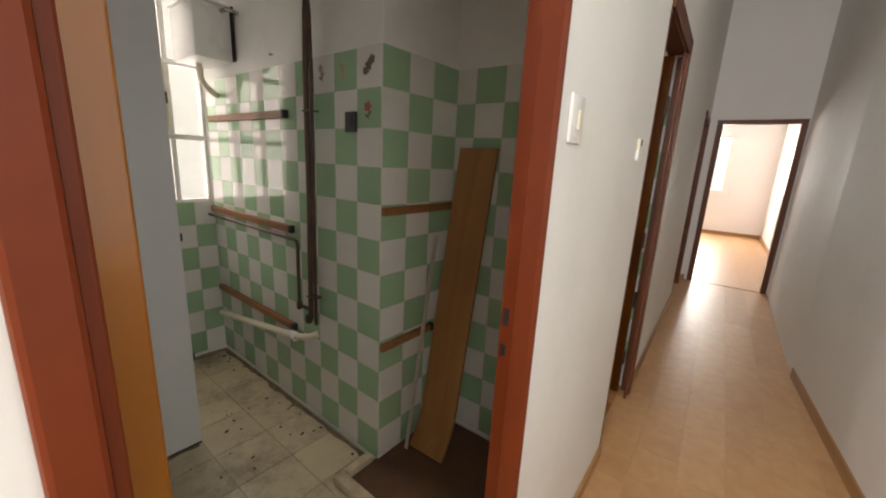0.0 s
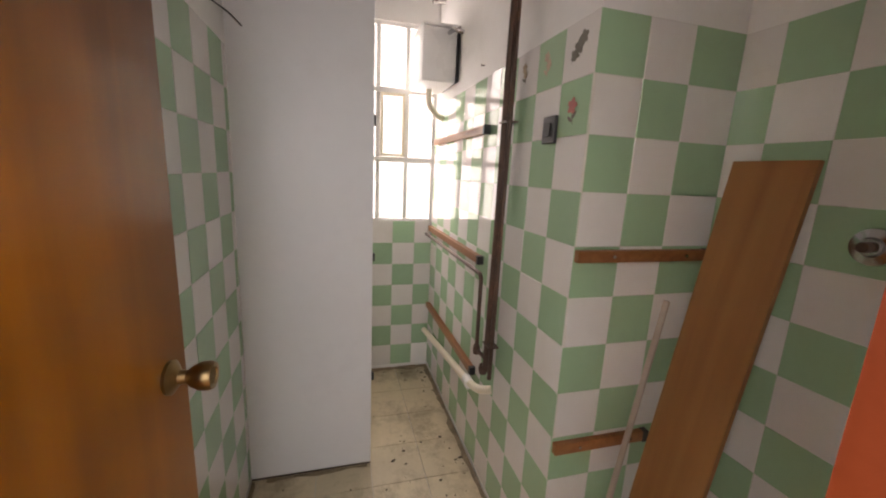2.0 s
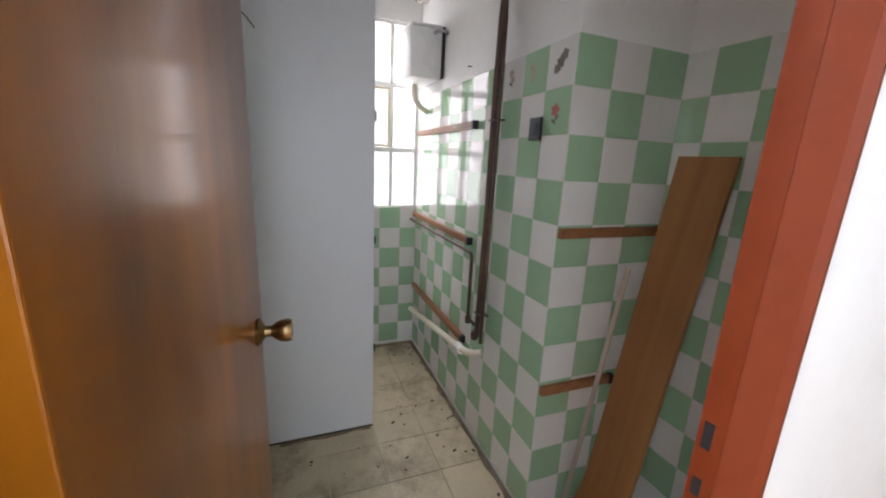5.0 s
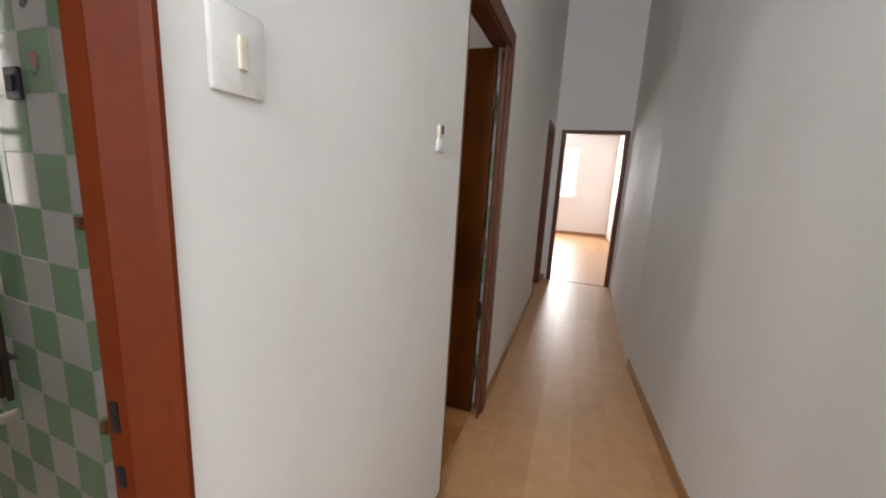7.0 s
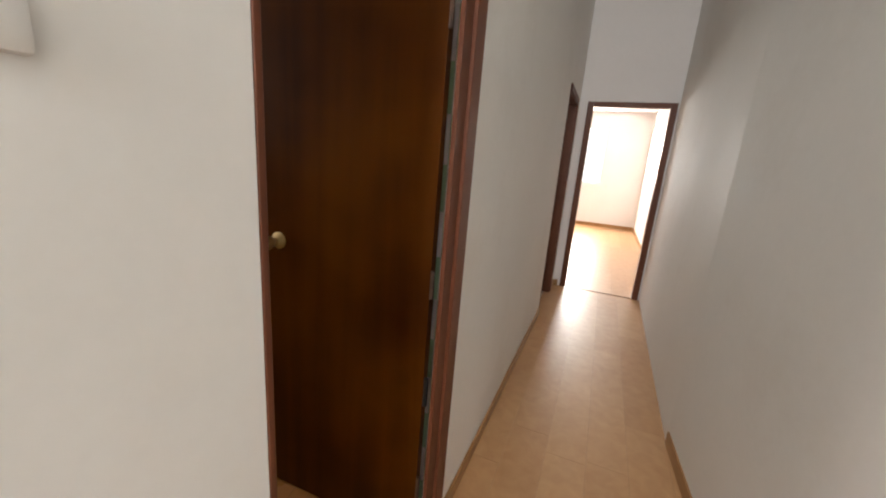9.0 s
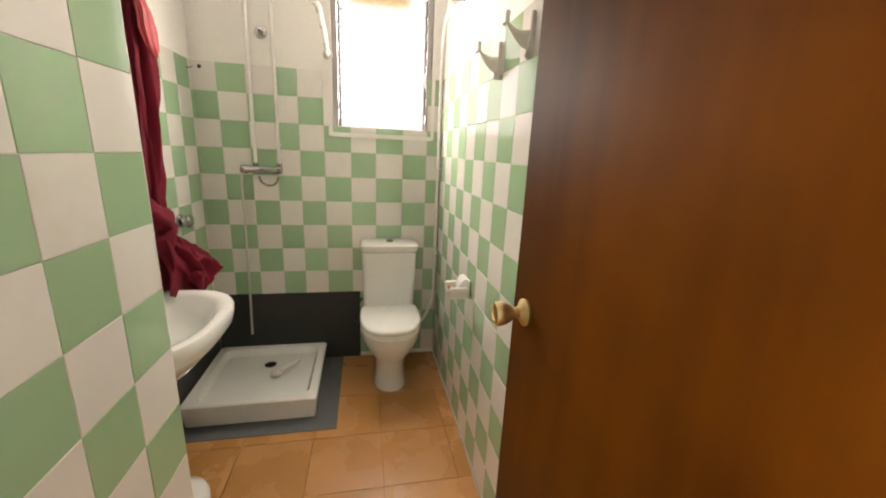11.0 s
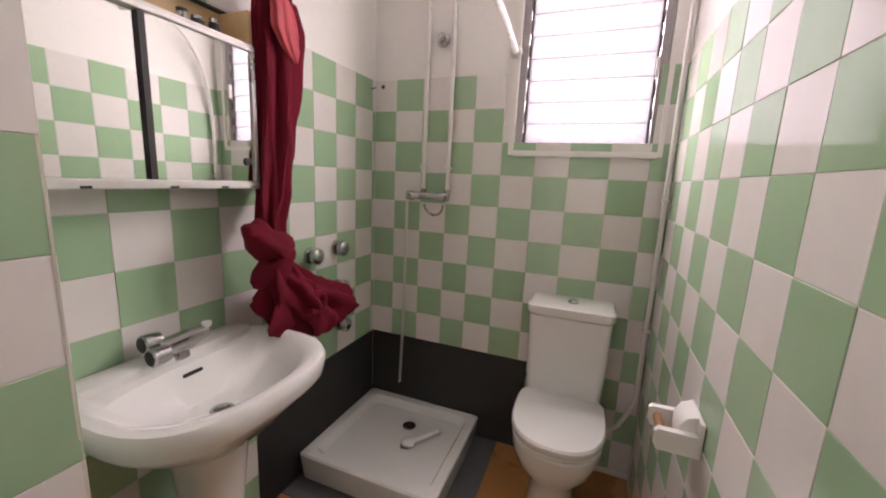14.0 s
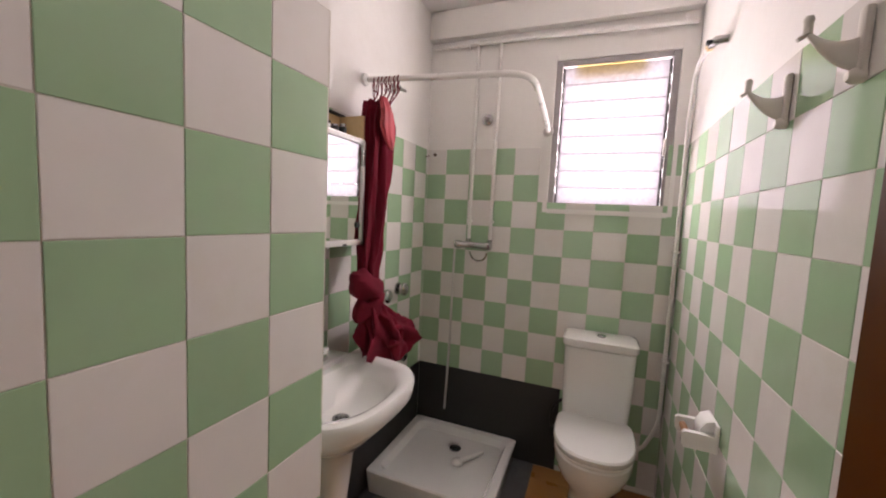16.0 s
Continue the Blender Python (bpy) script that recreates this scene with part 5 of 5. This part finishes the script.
def coat_hook(x, z):
    """Plastic hook: an upright back bar and a crescent arm standing out from the tiles."""
    h = thing("coat_hook", "grey translucent plastic coat hook on glossy tiles", "hook", x, BN, z, group="coat hooks by the window")
    part("back_bar", boxes((-0.012, 0.012, -0.014, -0.001, -0.016, 0.098), bevel=0.005), RACK, h, smooth=True)
    part("foot", lathe([(0, -0.001), (0.012, -0.001), (0.013, -0.016), (0.008, -0.024), (0, -0.025)], "Y", 14, (0, 0, -0.012)), RACK, h, smooth=True)
    loops = []
    for i in range(13):
        u = i / 12
        lo = -0.004 + 0.066 * u ** 1.9
        th = 0.048 * (1 - u) ** 0.9 + 0.009
        y, t = -0.010 - 0.074 * u, 0.0055 - 0.0015 * u
        loops.append([(t * math.cos(q), y, lo + th / 2 + th / 2 * math.sin(q)) for q in [2 * math.pi * k / 12 for k in range(12)]])
    part("arm", rings(loops), RACK, h, "crescent-shaped arm", True)
    part("tip", lathe([(0, 0.060), (0.007, 0.062), (0.0065, 0.078), (0.008, 0.086), (0.005, 0.092), (0, 0.093)], "Z", 12, (0, -0.081, 0)), RACK, h, smooth=True)
    part("prong", tube([(0, -0.082, 0.062), (0, -0.094, 0.054)], 0.004, 8), RACK, h)
    return h


coat_hook(-1.281, 1.688)
coat_hook(-1.010, 1.700)
nl = thing("wall_nail", "small dark nail high on the plaster", "nail")
part("nail", tube([(-0.97, BN + 0.006, 1.95), (-0.97, BN - 0.012, 1.952)], 0.004, 6), BLACK, nl)

# ---- small pieces: wall tiles and floors, last ----
T = 0.15
ROWS = [0.03 + T * k for k in range(13)]
tile_mesh = {}


def tile_data(w, h, mat, th=0.006, bev=0.0009, name="tile"):
    key = (round(w, 3), round(h, 3), mat.name, th)
    if key not in tile_mesh:
        verts = [(0, th, 0), (w, th, 0), (w, th, h), (0, th, h), (0, bev, 0), (w, bev, 0), (w, bev, h), (0, bev, h), (bev, 0, bev), (w - bev, 0, bev), (w - bev, 0, h - bev), (bev, 0, h - bev)]
        faces = [(0, 1, 5, 4), (1, 2, 6, 5), (2, 3, 7, 6), (3, 0, 4, 7), (4, 5, 9, 8), (5, 6, 10, 9), (6, 7, 11, 10), (7, 4, 8, 11), (8, 9, 10, 11)]
        me = bpy.data.meshes.new(name)
        me.from_pydata(verts, [], faces)
        me.materials.append(mat)
        tile_mesh[key] = me
    return tile_mesh[key]


trng = random.Random(3)


def tile_wall(parent, plane, lines, parity, base=None, holes=(), rows=ROWS, gap=0.0014):
    """Checkered glazed tiles on a plane whose x runs along the wall, y into it and z up."""
    inv = (base or Matrix()).inverted()
    verts, faces = [], []
    for z0, z1 in zip(rows, rows[1:]):
        run = None
        cells = [(u0, u1, not any(a < (u0 + u1) / 2 < b and c < (z0 + z1) / 2 < d for a, b, c, d in holes)) for u0, u1 in zip(lines, lines[1:])]
        for u0, u1, solid in cells + [(0, 0, False)]:
            if solid:
                run = (run[0] if run else u0, u1)
            elif run:
                k = len(verts)
                verts += [(x_, y_, z_) for y_ in (0.0016, 0.0052) for x_, z_ in ((run[0], z0), (run[1], z0), (run[1], z1), (run[0], z1))]
                faces += [tuple(k + i for i in f) for f in ((0, 1, 2, 3), (0, 4, 5, 1), (1, 5, 6, 2), (2, 6, 7, 3), (3, 7, 4, 0))]
                run = None
    bed = bpy.data.meshes.new("grout")
    bed.from_pydata(verts, [], faces)
    bed.materials.append(GROUT)
    ob = new("grout", bed)
    ob.parent = parent
    ob.matrix_basis = inv @ plane
    for j, (u0, u1) in enumerate(zip(lines, lines[1:])):
        for k, (z0, z1) in enumerate(zip(rows, rows[1:])):
            if u1 - u0 < 0.012:
                continue
            um, zm = (u0 + u1) / 2, (z0 + z1) / 2
            if any(a < um < b and c < zm < d for a, b, c, d in holes):
                continue
            mat = TILE_GREEN if (j + k + parity) % 2 == 0 else TILE_WHITE
            ob = new("tile", tile_data(u1 - u0 - gap, z1 - z0 - gap, mat))
            ob.parent = parent
            ob.matrix_basis = inv @ plane @ pose(u0 + gap / 2, trng.uniform(-0.0006, 0.0006), z0 + gap / 2, trng.gauss(0, 0.05), trng.gauss(0, 0.12), trng.gauss(0, 0.05))


# facing -y: x along +x;  facing +y: x along -x;  facing +x: x along +y
FACE_S = lambda y: pose(0, y, 0)
FACE_N = lambda y: pose(0, y, 0, 0, 0, 180)
FACE_E = lambda x: pose(x, 0, 0, 0, 0, 90)
FACE_W = lambda x: pose(x, 0, 0, 0, 0, -90)

tile_wall(divider, K @ FACE_S(0), [-1.65] + [-T * j for j in range(10, -1, -1)], 0)
tile_wall(divider, K @ FACE_E(0), [0.0, T, 2 * T, 0.474], 1)
tile_wall(divider, FACE_S(1.836), [-0.786, -0.681, -0.533, -0.383, -0.233, -0.083], 0)
tile_wall(k_south, K @ FACE_N(KS), [-0.743, -0.65, -0.50, -0.35, -0.20, -0.05, 0.10, 0.25, 0.40, 0.55, 0.70, 0.744], 0, base=K)
tile_wall(k_back, K @ FACE_E(KB), [-0.57, -0.42, -0.27, -0.12, 0.0], 0, base=K, holes=((-1, 1, 1.08, 9), (-0.12, 0.1, 0, 0.18)))
tile_wall(b_back, FACE_E(BX), [1.477, 1.60, 1.75, 1.89, 2.02, 2.16, 2.315, 2.465, 2.63, 2.78, 2.867], 0, holes=((2.16, 2.80, 1.5, 9), (0, 2.32, 0, 0.48)))
tile_wall(b_north, FACE_S(BN), [-2.345] + [-2.30 + T * j for j in range(16)] + [0.005], 1)
tile_wall(divider, FACE_N(BS), [0.82 + T * j for j in range(11)] + [2.345], 0, holes=((1.52, 9, 0, 0.48),))
tile_wall(divider, FACE_N(ST), [0.082, 0.22, 0.37, 0.52, 0.67, 0.82], 0)
tile_wall(divider, FACE_W(-0.821), [-1.945, -1.80, -1.65, -1.479], 0)

floor_mesh = {}


def floor_piece(parent, name, x0, x1, y0, y1, mat, gap=0.003, z=0.0, th=0.010, tilt=0.03, base=None):
    w, h = x1 - x0 - gap, y1 - y0 - gap
    if w < 0.01 or h < 0.01:
        return
    ob = new(name, tile_data(w, h, mat, th, 0.0004 if name == "plank" else 0.001, name))
    ob.parent = parent
    ob.matrix_basis = (base or Matrix()) @ Matrix.Translation((x0 + gap / 2, y0 + gap / 2, z)) @ Euler((radians(90 + trng.gauss(0, tilt)), 0, 0)).to_matrix().to_4x4() @ Matrix.Rotation(radians(180), 4, "X")


def floor_bed(name, pts, mat, label):
    ob = part(name, prism(pts, -0.0115, -0.0055), mat)
    return structure(ob, label, "floor")


def cuts(a, b, step, start):
    v = [a]
    q = start
    while q < b - 0.01:
        if q > a + 0.01:
            v.append(q)
        q += step
    return v + [b]


fb = floor_bed("floor_bathroom", [(BX, BS), (-0.815, BS), (-0.815, ST), (-0.03, ST), (-0.03, BN), (BX, BN)], FLOOR_GROUT, "tan ceramic floor tiles in the bathroom")
xs, ys = cuts(BX, -0.03, 0.33, -2.23), cuts(BS, BN, 0.33, 1.81 - 0.33)
for x0, x1 in zip(xs, xs[1:]):
    for y0, y1 in zip(ys, ys[1:]):
        if not (x0 > -0.9 and y1 < 1.9):
            floor_piece(fb, "floor_tile", x0, x1, y0, y1, TERRACOTTA, gap=0.002)
fk = floor_bed("floor_kitchen", [(-2.5, 0.40), (-0.03, 0.24), (-0.03, 1.84), (-0.79, 1.84), (-0.80, 1.36), (-2.5, 1.44)], GROUT, "dirty cream floor tiles in the kitchen")
xs, ys = cuts(KB, 0.76, 0.25, -1.60), cuts(KS, 0.0, 0.25, -0.985)
for x0, x1 in zip(xs, xs[1:]):
    for y0, y1 in zip(ys, ys[1:]):
        floor_piece(fk, "floor_tile", x0, x1, y0, y1, TERRAZZO, base=K)
for x0, x1 in zip(xs, xs[1:]):
    if x0 >= 0:
        for y0, y1 in ((0, 0.23), (0.23, 0.474)):
            floor_piece(fk, "floor_tile", x0, x1, y0, y1, TERRAZZO, base=K)
fc = floor_bed("floor_corridor", [(-0.03, -2.3), (1.45, -2.3), (0.93, 3.87), (0.98, 6.33), (-0.03, 6.33)], SKIRT, "glossy light oak laminate corridor floor")
pw = 0.192
for i in range(8):
    x0 = -0.03 + i * pw
    y = -2.3 - trng.uniform(0, 1.0)
    while y < 6.33:
        y1 = min(y + 1.285, 6.33)
        xr = x0 + pw if y1 < 0.9 else min(x0 + pw, 1.15)
        floor_piece(fc, "plank", x0, max(xr, x0), max(y, -2.3), y1, LAMINATE, gap=0.0005, tilt=0.0)
        y += 1.285
fr = floor_bed("floor_bedroom", [(-2.0, 6.33), (1.21, 6.33), (1.21, W), (-2.0, W)], SKIRT, "glossy light oak laminate bedroom floor")
for i in range(17):
    x0 = -2.0 + i * pw
    y = 6.33 - trng.uniform(0, 1.0)
    while y < W:
        floor_piece(fr, "plank", x0, min(x0 + pw, 1.21), max(y, 6.33), min(y + 1.285, W), LAMINATE, gap=0.0005, tilt=0.0)
        y += 1.285
